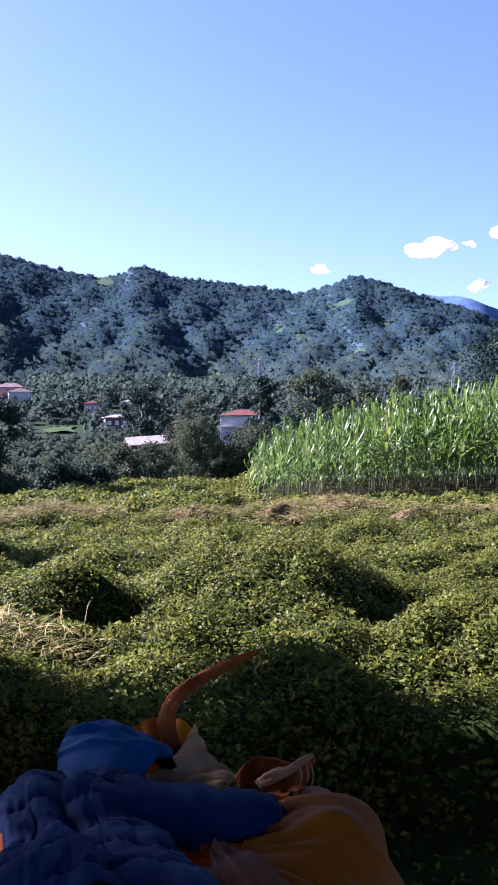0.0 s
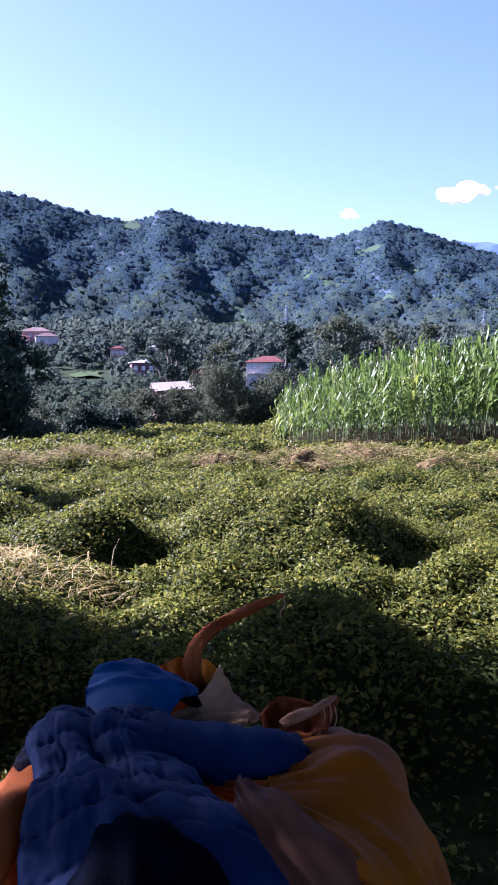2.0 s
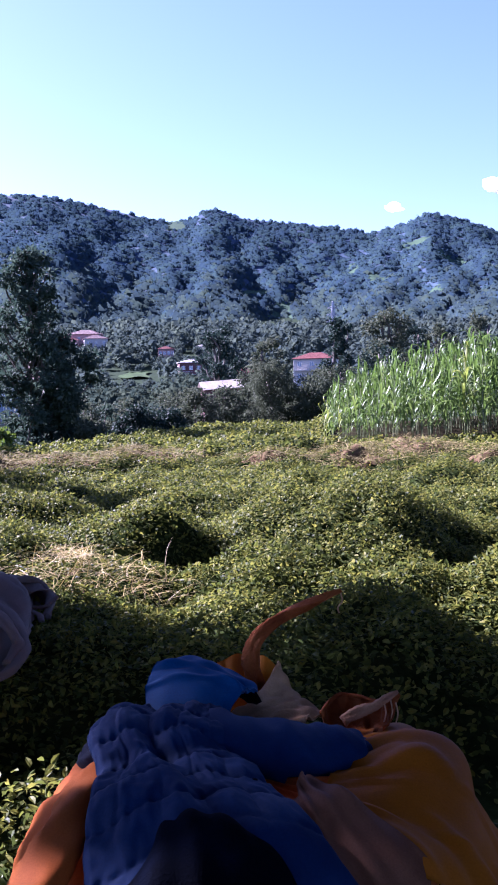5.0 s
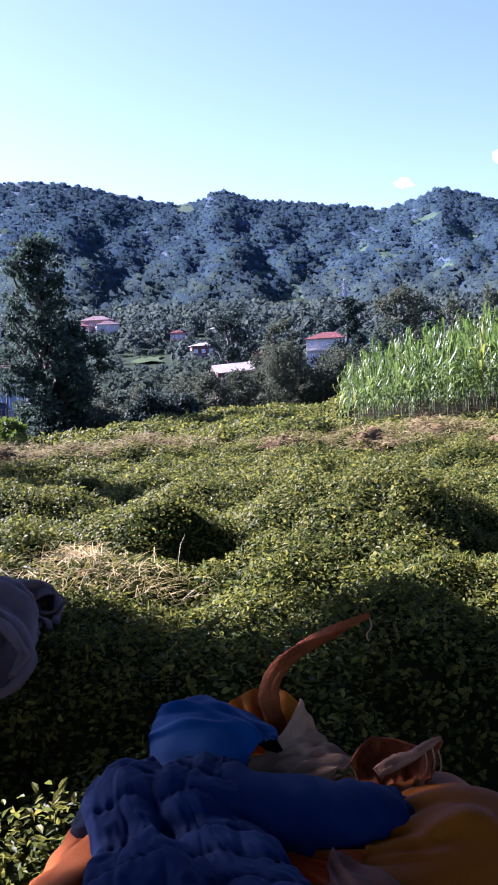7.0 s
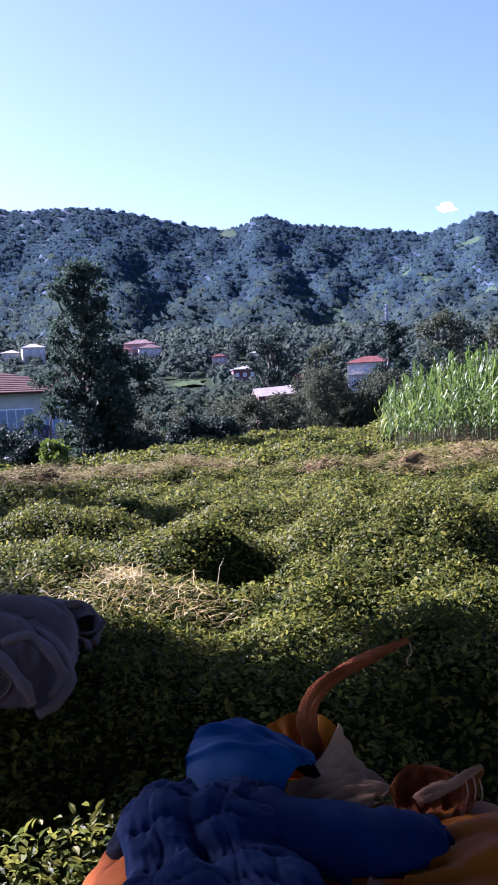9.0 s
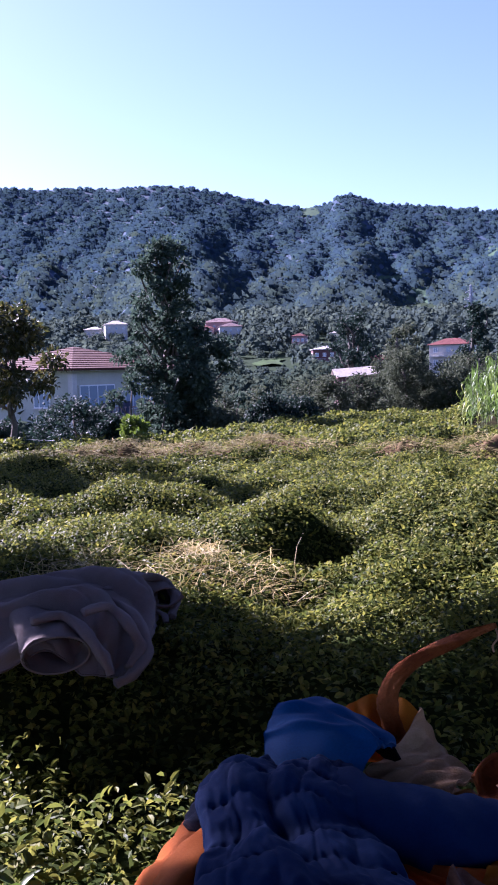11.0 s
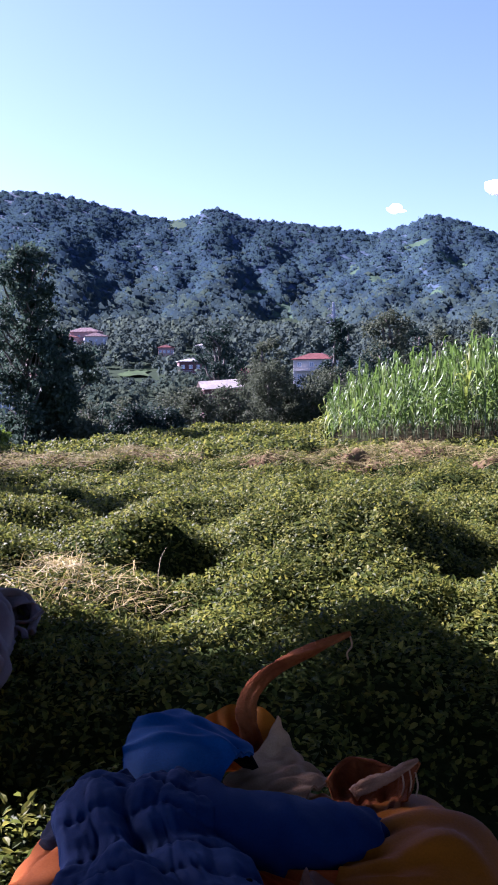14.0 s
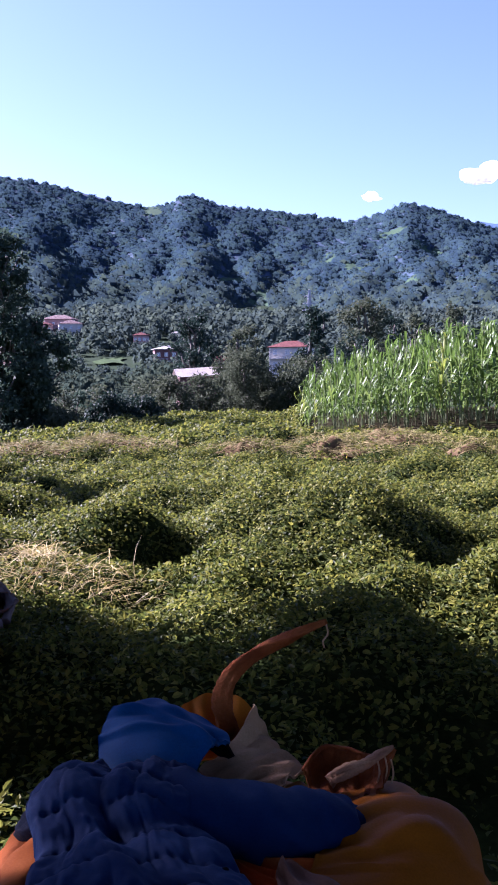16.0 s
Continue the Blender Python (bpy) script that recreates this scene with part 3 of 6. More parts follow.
DRY = [(-3.5, 14.7, 1.5, 1.2), (-1.6, 15.1, 1.0, 0.9), (0.31, 14.3, 0.65, 0.6), (1.8, 14.4, 0.9, 1.2), (3.1, 16.2, 1.1, 1.5), (3.5, 13.2, 0.8, 0.5), (5.4, 14.6, 0.9, 0.9), (-1.0, 5.72, 0.5, 0.3), (-1.25, 6.12, 0.24, 0.26), (-2.0, 5.7, 0.38, 0.3), (-4.9, 14.2, 1.0, 0.9)]
RUTS = [(-4.0, 10.5, 2.2, 0.35), (-2.9, 8.0, 1.3, 0.3), (-3.6, 12.0, 1.6, 0.4), (0.33, 8.5, 0.5, 0.25), (1.5, 6.4, 0.3, 0.45), (-0.48, 6.5, 0.3, 0.26), (1.6, 10.5, 1.2, 0.2), (1.3, 13.1, 0.6, 0.25), (-1.6, 10.8, 1.2, 0.2), (3.5, 9.0, 1.6, 0.25), (-2.2, 13.6, 0.3, 0.2), (-3.3, 15.6, 0.35, 0.3), (2.2, 15.3, 0.4, 0.25), (2.9, 14.6, 0.3, 0.25), (1.0, 13.9, 0.25, 0.2), (4.4, 13.9, 0.4, 0.25)]


def canopy_z(x, y):
    x, y = np.asarray(x, float), np.asarray(y, float)
    z = 0.15 * wave(x, y, 2.6, 5, 2) + 0.1 * wave(x, y, 1.05, 6, 2) + 0.045 * wave(x, y, 0.65, 17, 1) + 0.018 * wave(x, y, 0.3, 18, 1)
    for mx, my, r, h in MOUNDS:
        q = ((x - mx) ** 2 + (y - my) ** 2) / r ** 2
        z = z + h * np.exp(-q * q * 0.9)
    for mx, my, rx, ry in RUTS:
        z = z - 0.28 * np.exp(-(((x - mx) / rx) ** 2 + ((y - my) / ry) ** 2))
    z = z - 0.5 * np.exp(-((x - 0.25) ** 2 / 0.75 + (y - 1.4) ** 2 / 0.9))
    z = z - 0.2 * np.exp(-((y - 20.4 - 0.2 * wave(x, y, 1.5, 16, 1)) / 1.7) ** 2) * smooth(0.8, 1.8, x)
    # the pickers' trodden gap behind the sack
    gap = smooth(1.0, 1.8, y) * (1 - smooth(3.75, 4.25, y + 0.25 * wave(x, y, 1.3, 14, 2)))
    z = z - gap * (0.30 + 0.28 * smooth(-0.1, 0.8, x - 0.25 * (y - 2.5)) + 0.14 * wave(x, y, 0.9, 15, 2))
    return np.maximum(z, -0.56)


def dryness(x, y):
    p = np.zeros_like(np.asarray(x, float))
    for mx, my, rx, ry in DRY:
        q = ((x - mx) / rx) ** 2 + ((y - my) / ry) ** 2
        p = np.maximum(p, np.clip(1.5 - 1.3 * q, 0, 1))
    return np.clip(p + 0.75 * wave(x, y, 0.9, 9, 3) * (p > 0), 0, 1)


def in_field(x, y):
    corn = (x > 1.7 + 0.12 * (y - 21.5)) & (y > 21.3)
    return (y < field_edge(x) + 0.5 * wave(x, y, 2.5, 3, 2)) & ~corn & (y > -9) & (np.abs(x) < 17)


def canopy_normal(x, y):
    e = 0.04
    dx = (canopy_z(x + e, y) - canopy_z(x - e, y)) / (2 * e)
    dy = (canopy_z(x, y + e) - canopy_z(x, y - e)) / (2 * e)
    return np.stack([-dx, -dy, np.ones_like(dx)], -1)


# bushes stand on a loose grid and grow into one another
rng = np.random.default_rng(5)
cells = []
for row in range(-6, 22):
    for col in range(-12, 13):
        cx, cy = col * 1.45 + (row % 2) * 0.7 + rng.uniform(-0.3, 0.3), row * 1.45 + rng.uniform(-0.3, 0.3)
        if in_field(np.array([cx]), np.array([cy]))[0]:
            cells.append((cx, cy))
cells = np.array(cells)


def nearest_cell(x, y):
    out = np.empty(len(x), int)
    for a in range(0, len(x), 20000):
        d = (x[a:a + 20000, None] - cells[None, :, 0]) ** 2 + (y[a:a + 20000, None] - cells[None, :, 1]) ** 2
        out[a:a + 20000] = d.argmin(1)
    return out


def seen(x, y):
    return (x > -0.47 * y - 1.6) & (x < 0.43 * y + 1.5) & (y > 0.2)


# the bed of twigs under the leaves, coloured dark for shade in the gaps
xs, ys = np.arange(-16.5, 16.6, 0.15), np.arange(-9, 31, 0.15)
bx, by = np.meshgrid(xs, ys, indexing="ij")
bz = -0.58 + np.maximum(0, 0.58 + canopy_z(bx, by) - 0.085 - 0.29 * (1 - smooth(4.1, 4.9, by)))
bf = grid_faces(len(xs), len(ys))
bx, by, bz = bx.ravel(), by.ravel(), bz.ravel()
mid = bf.mean(1)
fx, fy = bx[bf].mean(1), by[bf].mean(1)
ok = in_field(fx, fy)
bf, fx, fy = bf[ok], fx[ok], fy[ok]
bed_cell = nearest_cell(fx, fy)

# the leaves, thinner with distance
packs = []
for near, far, density, size, fine in ((0.3, 3.0, 1500, 0.052, 2), (3.0, 4.2, 1900, 0.046, 1), (4.2, 6.2, 3300, 0.04, 1), (6.2, 9.0, 3600, 0.04, 0), (9.0, 16.0, 1700, 0.052, 0), (16.0, 31.0, 420, 0.1, 0)):
    area = 33.0 * (far - near)
    cnt = int(area * density)
    lx, ly = rng.uniform(-16.5, 16.5, cnt), rng.uniform(near, far, cnt)
    ok = in_field(lx, ly) & seen(lx, ly) & (rng.uniform(0, 1, cnt) > dryness(lx, ly) * np.where(ly < 9, 0.6, 0.8))
    packs.append((lx[ok], ly[ok], size, fine))
lx, ly = rng.uniform(-16.5, 16.5, 66000), rng.uniform(-9, 31, 66000)
ok = in_field(lx, ly) & ~seen(lx, ly)
packs.append((lx[ok], ly[ok], 0.13, 0))
leaf_sets = []
for lx, ly, size, fine in packs:
    cnt = len(lx)
    up = canopy_normal(lx, ly) + rng.normal(size=(cnt, 3)) * 0.45
    fw = rng.normal(size=(cnt, 3))
    fw[:, 2] = fw[:, 2] * 0.5 + 0.25
    sz = size * rng.uniform(0.6, 1.35, cnt)
    at = np.stack([lx, ly, canopy_z(lx, ly) + rng.uniform(-0.08, 0.03, cnt) - 0.3 * rng.uniform(0, 1, cnt) ** 1.3 * (1 - smooth(3.9, 4.7, ly))], -1)
    ax = basis(fw, up)
    dims = np.stack([sz * rng.uniform(0.42, 0.6, cnt), sz, sz], 1)
    leaf_sets.append((nearest_cell(lx, ly), fine, at, ax, dims))

def bush_geometry(c, off):
    mine = bf[bed_cell == c]
    bed = None
    if len(mine):
        ids, inv = np.unique(mine, return_inverse=True)
        bed = (np.stack([bx[ids], by[ids], bz[ids]], -1) - off, inv.reshape(-1, 4))
    geo = []
    for owner, fine, at, ax, dims in leaf_sets:
        sel = np.nonzero(owner == c)[0]
        if len(sel):
            geo.append(scattered((CARD_V, LEAF_V, FINE_V)[fine], (CARD_F, LEAF_F, FINE_F)[fine], at[sel] - off, ax[sel], dims[sel]))
    return bed, geo


in_view = seen(cells[:, 0] + np.where(cells[:, 0] < 0, 0.7, -0.7), cells[:, 1])
rest_bed, rest_leaf = [], []
for c, (cx, cy) in enumerate(cells):
    if not in_view[c] or cy > 24:
        bed, geo = bush_geometry(c, np.zeros(3))
        rest_bed += [bed] if bed else []
        rest_leaf += geo
        continue
    bush = thing("tea_bush", pose(cx, cy, -0.62), "low clipped tea bush with small glossy green leaves", "tea bush", "tea bushes of the field")
    bed, geo = bush_geometry(c, np.array([cx, cy, -0.62]))
    if bed:
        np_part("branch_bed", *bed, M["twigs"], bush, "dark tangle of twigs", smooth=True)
    if geo:
        np_part("foliage", *joined(geo), M["tea"], bush)
hedge = thing("tea_hedge", pose(0, 0, 0), "rest of the clipped tea field, glossy green", "tea bushes", kind="stuff")
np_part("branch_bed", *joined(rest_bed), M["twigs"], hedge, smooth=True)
np_part("foliage", *joined(rest_leaf), M["tea"], hedge)

# dry cut grass lying on the bushes
STRAW_V = [(-0.5, 0, 0), (0.5, 0, 0), (-0.45, 0.35, 0.1), (0.45, 0.35, 0.1), (-0.35, 0.7, 0.1), (0.35, 0.7, 0.1), (0, 1, 0.0)]
STRAW_F = [(0, 1, 3), (0, 3, 2), (2, 3, 5), (2, 5, 4), (4, 5, 6)]
for mx, my, rx, ry in DRY:
    heap = thing("dry_grass_heap", pose(mx, my, float(canopy_z(mx, my))), "flattened heap of dry straw-coloured grass on the tea", "dry grass", "dry grass heaps", "stuff")
    off = np.array([mx, my, float(canopy_z(mx, my))])
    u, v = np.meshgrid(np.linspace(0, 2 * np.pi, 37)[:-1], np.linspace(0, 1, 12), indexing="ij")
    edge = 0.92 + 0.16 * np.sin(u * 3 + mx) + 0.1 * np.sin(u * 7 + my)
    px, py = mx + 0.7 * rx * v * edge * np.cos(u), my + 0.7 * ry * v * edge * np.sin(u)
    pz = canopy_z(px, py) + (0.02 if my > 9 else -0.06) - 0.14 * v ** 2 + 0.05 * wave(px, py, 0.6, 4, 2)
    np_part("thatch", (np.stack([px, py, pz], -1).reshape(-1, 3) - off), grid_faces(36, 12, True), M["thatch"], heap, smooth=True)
    near = my < 9
    cnt = int((1000 if near else 400) * rx * ry * 3.14)
    r, a = np.sqrt(rng.uniform(0, 1.5, cnt)), rng.uniform(0, 6.28, cnt)
    sx, sy = mx + rx * r * np.cos(a), my + ry * r * np.sin(a)
    ok = rng.uniform(0, 1, cnt) < dryness(sx, sy) + 0.22
    sx, sy = sx[ok], sy[ok]
    cnt = len(sx)
    fw = rng.normal(size=(cnt, 3))
    fw[:, 0] += 0.15
    fw[:, 2] = np.abs(fw[:, 2]) * (0.12 if near else 0.05)
    at = np.stack([sx, sy, canopy_z(sx, sy) + rng.uniform(0.0, 0.07, cnt)], -1) - off
    ln = rng.uniform(0.1, 0.34, cnt) if near else rng.uniform(0.12, 0.34, cnt)
    wd = np.full(cnt, 0.0042 if near else 0.011)
    np_part("straw", *scattered(STRAW_V, STRAW_F, at, basis(fw, np.tile([0, 0, 1.0], (cnt, 1)) + rng.normal(size=(cnt, 3)) * 0.3), np.stack([wd, ln, ln], 1)), M["straw" if near else "straw_old"], heap)

# ---- trees and shrubs ----
def sweep(points, radii, sides=8, flat=1.0, wrinkle=0.0):
    """A tube through points, with its radius at each. flat squeezes it in height."""
    pts = np.asarray(points, float)
    k = len(pts)
    tan = np.gradient(pts, axis=0)
    tan /= np.linalg.norm(tan, axis=1, keepdims=True)
    side = np.cross(tan, [0.05, 0.1, 1.0])
    bad = np.linalg.norm(side, axis=1) < 0.15
    side[bad] = np.cross(tan[bad], [1.0, 0, 0])
    side /= np.linalg.norm(side, axis=1, keepdims=True)
    up = np.cross(side, tan)
    a = np.linspace(0, 2 * np.pi, sides + 1)[:-1]
    r = np.asarray(radii, float)[:, None] * (1 + wrinkle * np.sin(a[None] * 3 + np.arange(k)[:, None] * 0.4) + 0.5 * wrinkle * np.sin(a[None] * 7 + np.arange(k)[:, None] * 0.9))
    v = pts[:, None] + r[..., None] * (side[:, None] * np.cos(a)[None, :, None] + up[:, None] * np.sin(a)[None, :, None] * flat)
    v = v.reshape(-1, 3)
    f = []
    for i in range(k - 1):
        for j in range(sides):
            j2 = (j + 1) % sides
            f.append((i * sides + j, i * sides + j2, (i + 1) * sides + j2, (i + 1) * sides + j))
    v = np.concatenate([v, pts[:1], pts[-1:]])
    for j in range(sides):
        j2 = (j + 1) % sides
        f.append((len(v) - 2, j2, j, j))
        f.append((len(v) - 1, (k - 1) * sides + j, (k - 1) * sides + j2, (k - 1) * sides + j2))
    f = np.array(f)
    tri = np.concatenate([f[:, [0, 1, 2]], f[f[:, 2] != f[:, 3]][:, [0, 2, 3]]])
    return v, tri


def limb(a, b, r0, r1, rng, bend=0.12, steps=6):
    a, b = np.asarray(a, float), np.asarray(b, float)
    t = np.linspace(0, 1, steps)[:, None]
    ln = np.linalg.norm(b - a)
    off = rng.normal(size=(1, 3)) * bend * ln
    p = a + (b - a) * t + off * np.sin(t * np.pi) + rng.normal(size=(steps, 3)) * 0.02 * ln * np.sin(t * np.pi)
    return sweep(p, np.linspace(r0, r1, steps), 6)


PROFILE = {
    "cone": lambda h: 0.30 + 1.0 * (1 - h) ** 0.9 * np.minimum(1, h * 5 + 0.35),
    "spire": lambda h: 0.2 + 0.8 * (1 - h) ** 0.8,
    "column": lambda h: 0.55 + 0.65 * (1 - h),
    "round": lambda h: np.sqrt(np.clip(1 - (2 * h - 1) ** 2, 0.04, 1)),
    "shrub": lambda h: np.sqrt(np.clip(1 - (1.25 * h - 0.25) ** 2, 0.03, 1)),
}


def tree(name, at, height, radius, shape, leaves, leaf, mat, label, category, seed, bare=0.2, clumps=26, trunk=0.05, group="", wide=0.55, lump=(0.2, 0.46), fold=False, rag=0.0):
    """A tapered trunk with limbs that end in clumps of leaves."""
    rng = np.random.default_rng(seed)
    root = thing(name, pose(*at), label, category, group)
    wood = [limb((0, 0, -0.15), (rng.normal() * 0.05 * height, rng.normal() * 0.05 * height, height * 0.93), trunk * height * 0.5, 0.008 * height, rng, 0.03, 9)]
    prof = PROFILE[shape]
    spots, sizes = [], []
    for k in range(clumps):
        h = bare + (1 - bare) * ((k + rng.uniform(0, 1)) / clumps) ** 0.9
        q = (h - bare) / (1 - bare)
        r = radius * float(prof(q)) * rng.uniform(0.25, 1.05 + rag)
        a = k * 2.4 + rng.uniform(-0.6, 0.6)
        c = np.array([r * np.cos(a), r * np.sin(a), h * height])
        size = radius * rng.uniform(*lump) * (0.6 + 0.4 * float(prof(q)))
        spots.append(c)
        sizes.append(size)
        if k % 2 == 0:
            wood.append(limb((0, 0, max(0.05, c[2] - 0.55 * r - 0.1 * height)), c, 0.22 * trunk * height, 0.06 * trunk * height, rng))
    part("trunk", from_arrays(*joined(wood)), M["bark"], root, "rough brown bark", smooth=True)
    spots, sizes = np.array(spots), np.array(sizes)
    share = sizes ** 2 / (sizes ** 2).sum()
    owner = rng.choice(clumps, leaves, p=share)
    d = rng.normal(size=(leaves, 3))
    d /= np.linalg.norm(d, axis=1, keepdims=True)
    rr = rng.uniform(0, 1, (leaves, 1)) ** 0.45 * rng.uniform(0.75, 1.2, (leaves, 1))
    p = spots[owner] + d * rr * sizes[owner][:, None] * np.array([[1, 1, 0.8]])
    p[:, 2] = np.maximum(p[:, 2], 0.02)
    fw = d + rng.normal(size=(leaves, 3)) * 0.9
    fw[:, 2] -= 0.35
    up = rng.normal(size=(leaves, 3)) * 0.7 + d * 0.5
    up[:, 2] += 0.8
    sz = leaf * rng.uniform(0.6, 1.3, leaves)
    v, f = scattered(*((LEAF_V, LEAF_F) if fold else (CARD_V, CARD_F)), p, basis(fw, up), np.stack([sz * wide, sz, sz], 1))
    np_part("crown", v, f, M[mat], root)
    return root


def from_arrays(v, f):
    bm = bmesh.new()
    vs = [bm.verts.new(p) for p in v]
    for face in f:
        if len(set(face)) == len(face):
            try:
                bm.faces.new([vs[k] for k in face])
            except ValueError:
                pass
    return bm


def on_ground(x, y):
    return (x, y, float(ground_z(np.array([x]), np.array([y]))[0]))


def tree_to(name, x, y, top, radius, *rest, **kw):
    """A tree at x, y whose tip reaches the height top."""
    base = on_ground(x, y)
    return tree(name, base, top - base[2], radius, *rest, **kw)


# beside the field's far edge
tree_to("tall_tree", -6.25, 26.0, 5.12, 1.45, "spire", 16000, 0.14, "leaf_tall", "tall dark green tree with a ragged narrow crown", "tree", 21, bare=0.04, clumps=130, lump=(0.12, 0.28), rag=0.52, trunk=0.03, fold=True)
tree_to("bushy_tree", -5.6, 26.6, 2.7, 1.36, "round", 10000, 0.15, "leaf_tall", "dense dark green bushy tree at the field edge", "tree", 22, bare=0.06, clumps=46, lump=(0.16, 0.36), rag=0.15, fold=True)
tree_to("bushy_tree", -9.3, 26.6, 0.6, 1.3, "round", 6000, 0.13, "leaf_dark", "dense dark green bushy tree at the field edge", "tree", 23, bare=0.1)
tree_to("young_tree", -7.9, 18.6, 2.85, 1.1, "round", 4600, 0.13, "leaf_autumn", "young tree with yellowing green leaves", "tree", 24, bare=0.45, clumps=22, fold=True)
tree_to("bright_shrub", -5.42, 19.6, 0.32, 0.55, "shrub", 2600, 0.1, "leaf_bright", "small shrub with bright yellow-green leaves", "shrub", 25, bare=0.1, clumps=16, fold=True)
SHRUBS = [(-9.1, 21.0, 0.15, 1.0), (-7.75, 22.6, 0.6, 1.0), (-6.5, 21.9, 0.25, 0.75), (-4.4, 25.0, 0.3, 0.8), (-3.3, 26.8, 0.55, 0.9), (-2.4, 27.5, 0.45, 0.85), (-1.7, 29.5, 1.0, 1.0), (-0.7, 31.0, 1.06, 1.1),
          (-3.9, 29.0, 0.75, 1.1), (-5.4, 30.0, 0.8, 1.2), (-2.6, 32.0, 0.9, 1.3), (0.1, 33.5, 1.08, 1.1), (1.5, 32.5, 1.1, 0.9), (2.2, 31.5, 1.1, 0.8), (2.5, 34.5, 1.42, 1.3), (3.6, 36.5, 1.78, 1.3)]
for k, (x, y, top, r) in enumerate(SHRUBS):
    tree_to("hedge_shrub", x, y, top, r, "shrub", 4800, 0.12, ("leaf_hazel", "leaf_dark")[k in (0, 1, 2, 4, 5)], ("dusty green hazel shrub in the hedge", "dark green shrub in the hedge")[k in (0, 1, 2, 4, 5)], "shrub", 40 + k, bare=0.02, clumps=24, group="shrubs behind the field")
tree_to("grey_willow", 0.75, 31.5, 1.9, 0.95, "column", 9000, 0.13, "leaf_hazel", "upright grey-green shrubby tree", "tree", 61, bare=0.03, clumps=36, wide=0.3)
tree_to("grey_willow", 0.85, 36.0, 2.9, 1.1, "round", 8000, 0.15, "leaf_hazel", "upright grey-green shrubby tree", "tree", 62, bare=0.1, clumps=30)
tree_to("valley_tree", -3.5, 100.0, 6.9, 2.4, "round", 4200, 0.26, "leaf_dark", "round dark tree in the valley", "tree", 63, bare=0.1, clumps=26)
tree_to("valley_tree", -2.5, 85.0, 6.2, 2.05, "column", 5200, 0.34, "leaf_dark", "ragged dark tree in the valley", "tree", 60, bare=0.1, clumps=30, rag=0.2)
tree_to("valley_tree", 5.3, 52.0, 4.6, 1.0, "column", 3600, 0.24, "leaf_dark", "slender dark tree in the valley", "tree", 64, bare=0.1, clumps=26)
tree_to("valley_tree", 10.9, 70.0, 6.5, 2.3, "round", 5200, 0.3, "leaf_hazel", "round olive-green tree in the valley", "tree", 65, bare=0.12, clumps=30)
tree_to("valley_tree", 13.6, 74.0, 5.6, 1.8, "round", 3600, 0.3, "leaf_dark", "round dark tree in the valley", "tree", 66, bare=0.12)
tree_to("valley_tree", 16.0, 76.0, 5.7, 1.8, "round", 3600, 0.3, "leaf_hazel", "round olive-green tree in the valley", "tree", 67, bare=0.12)
tree_to("valley_tree", 19.2, 76.0, 6.4, 1.9, "round", 3600, 0.3, "leaf_hazel", "round olive-green tree in the valley", "tree", 68, bare=0.12)
tree_to("valley_tree", 18.0, 45.0, 6.9, 2.7, "round", 9000, 0.22, "leaf_dark", "broad dark green tree behind the corn", "tree", 69, bare=0.12, clumps=40)
tree_to("valley_tree", 23.0, 52.0, 6.6, 2.8, "round", 6000, 0.24, "leaf_dark", "broad dark green tree behind the corn", "tree", 70, bare=0.12, clumps=34)
tree_to("valley_tree", 16.6, 205.0, 4.0, 4.5, "round", 2600, 0.7, "leaf_hazel", "round olive-green tree in the valley", "tree", 72, bare=0.1)
tree_to("valley_tree", 22.5, 215.0, 4.6, 4.5, "round", 2600, 0.7, "leaf_dark", "round dark tree in the valley", "tree", 73, bare=0.1)
tree_to("valley_tree", 8.4, 58.0, 3.4, 1.9, "round", 3400, 0.24, "leaf_dark", "round dark tree in the valley", "tree", 71, bare=0.1)

# trees beside the tea, out of view, whose shade lies over the nearest bushes
tree_to("shade_tree", -8.8, 6.05, 11.6, 1.9, "column", 30000, 0.23, "leaf_dark", "leafy tree beside the tea field", "tree", 81, bare=0.73, trunk=0.01, clumps=80, lump=(0.16, 0.3))
tree_to("shade_tree", -7.05, 7.65, 5.9, 0.85, "column", 11000, 0.17, "leaf_dark", "slim leafy tree beside the tea field", "tree", 82, bare=0.36, clumps=60, trunk=0.03)
tree_to("shade_tree", -8.57, 8.15, 11.4, 1.4, "column", 16000, 0.22, "leaf_dark", "leafy tree with a high crown beside the tea field", "tree", 87, bare=0.69, clumps=60, trunk=0.02)
tree_to("shade_tree", -7.05, 8.0, 8.8, 1.15, "column", 16000, 0.2, "leaf_dark", "leafy tree with a high crown beside the tea field", "tree", 86, bare=0.6, clumps=60, trunk=0.02)
tree_to("shade_tree", -11.6, 2.8, 10.5, 2.6, "round", 12000, 0.2, "leaf_dark", "leafy tree beside the tea field", "tree", 83, bare=0.3, clumps=40)
tree_to("shade_tree", -12.2, 16.8, 6.4, 1.5, "round", 7000, 0.17, "leaf_dark", "leafy tree beside the tea field", "tree", 85, bare=0.25, clumps=30)
tree_to("shade_tree", -10.3, 14.8, 6.4, 1.2, "round", 9000, 0.17, "leaf_dark", "leafy tree beside the tea field", "tree", 84, bare=0.5, clumps=26)

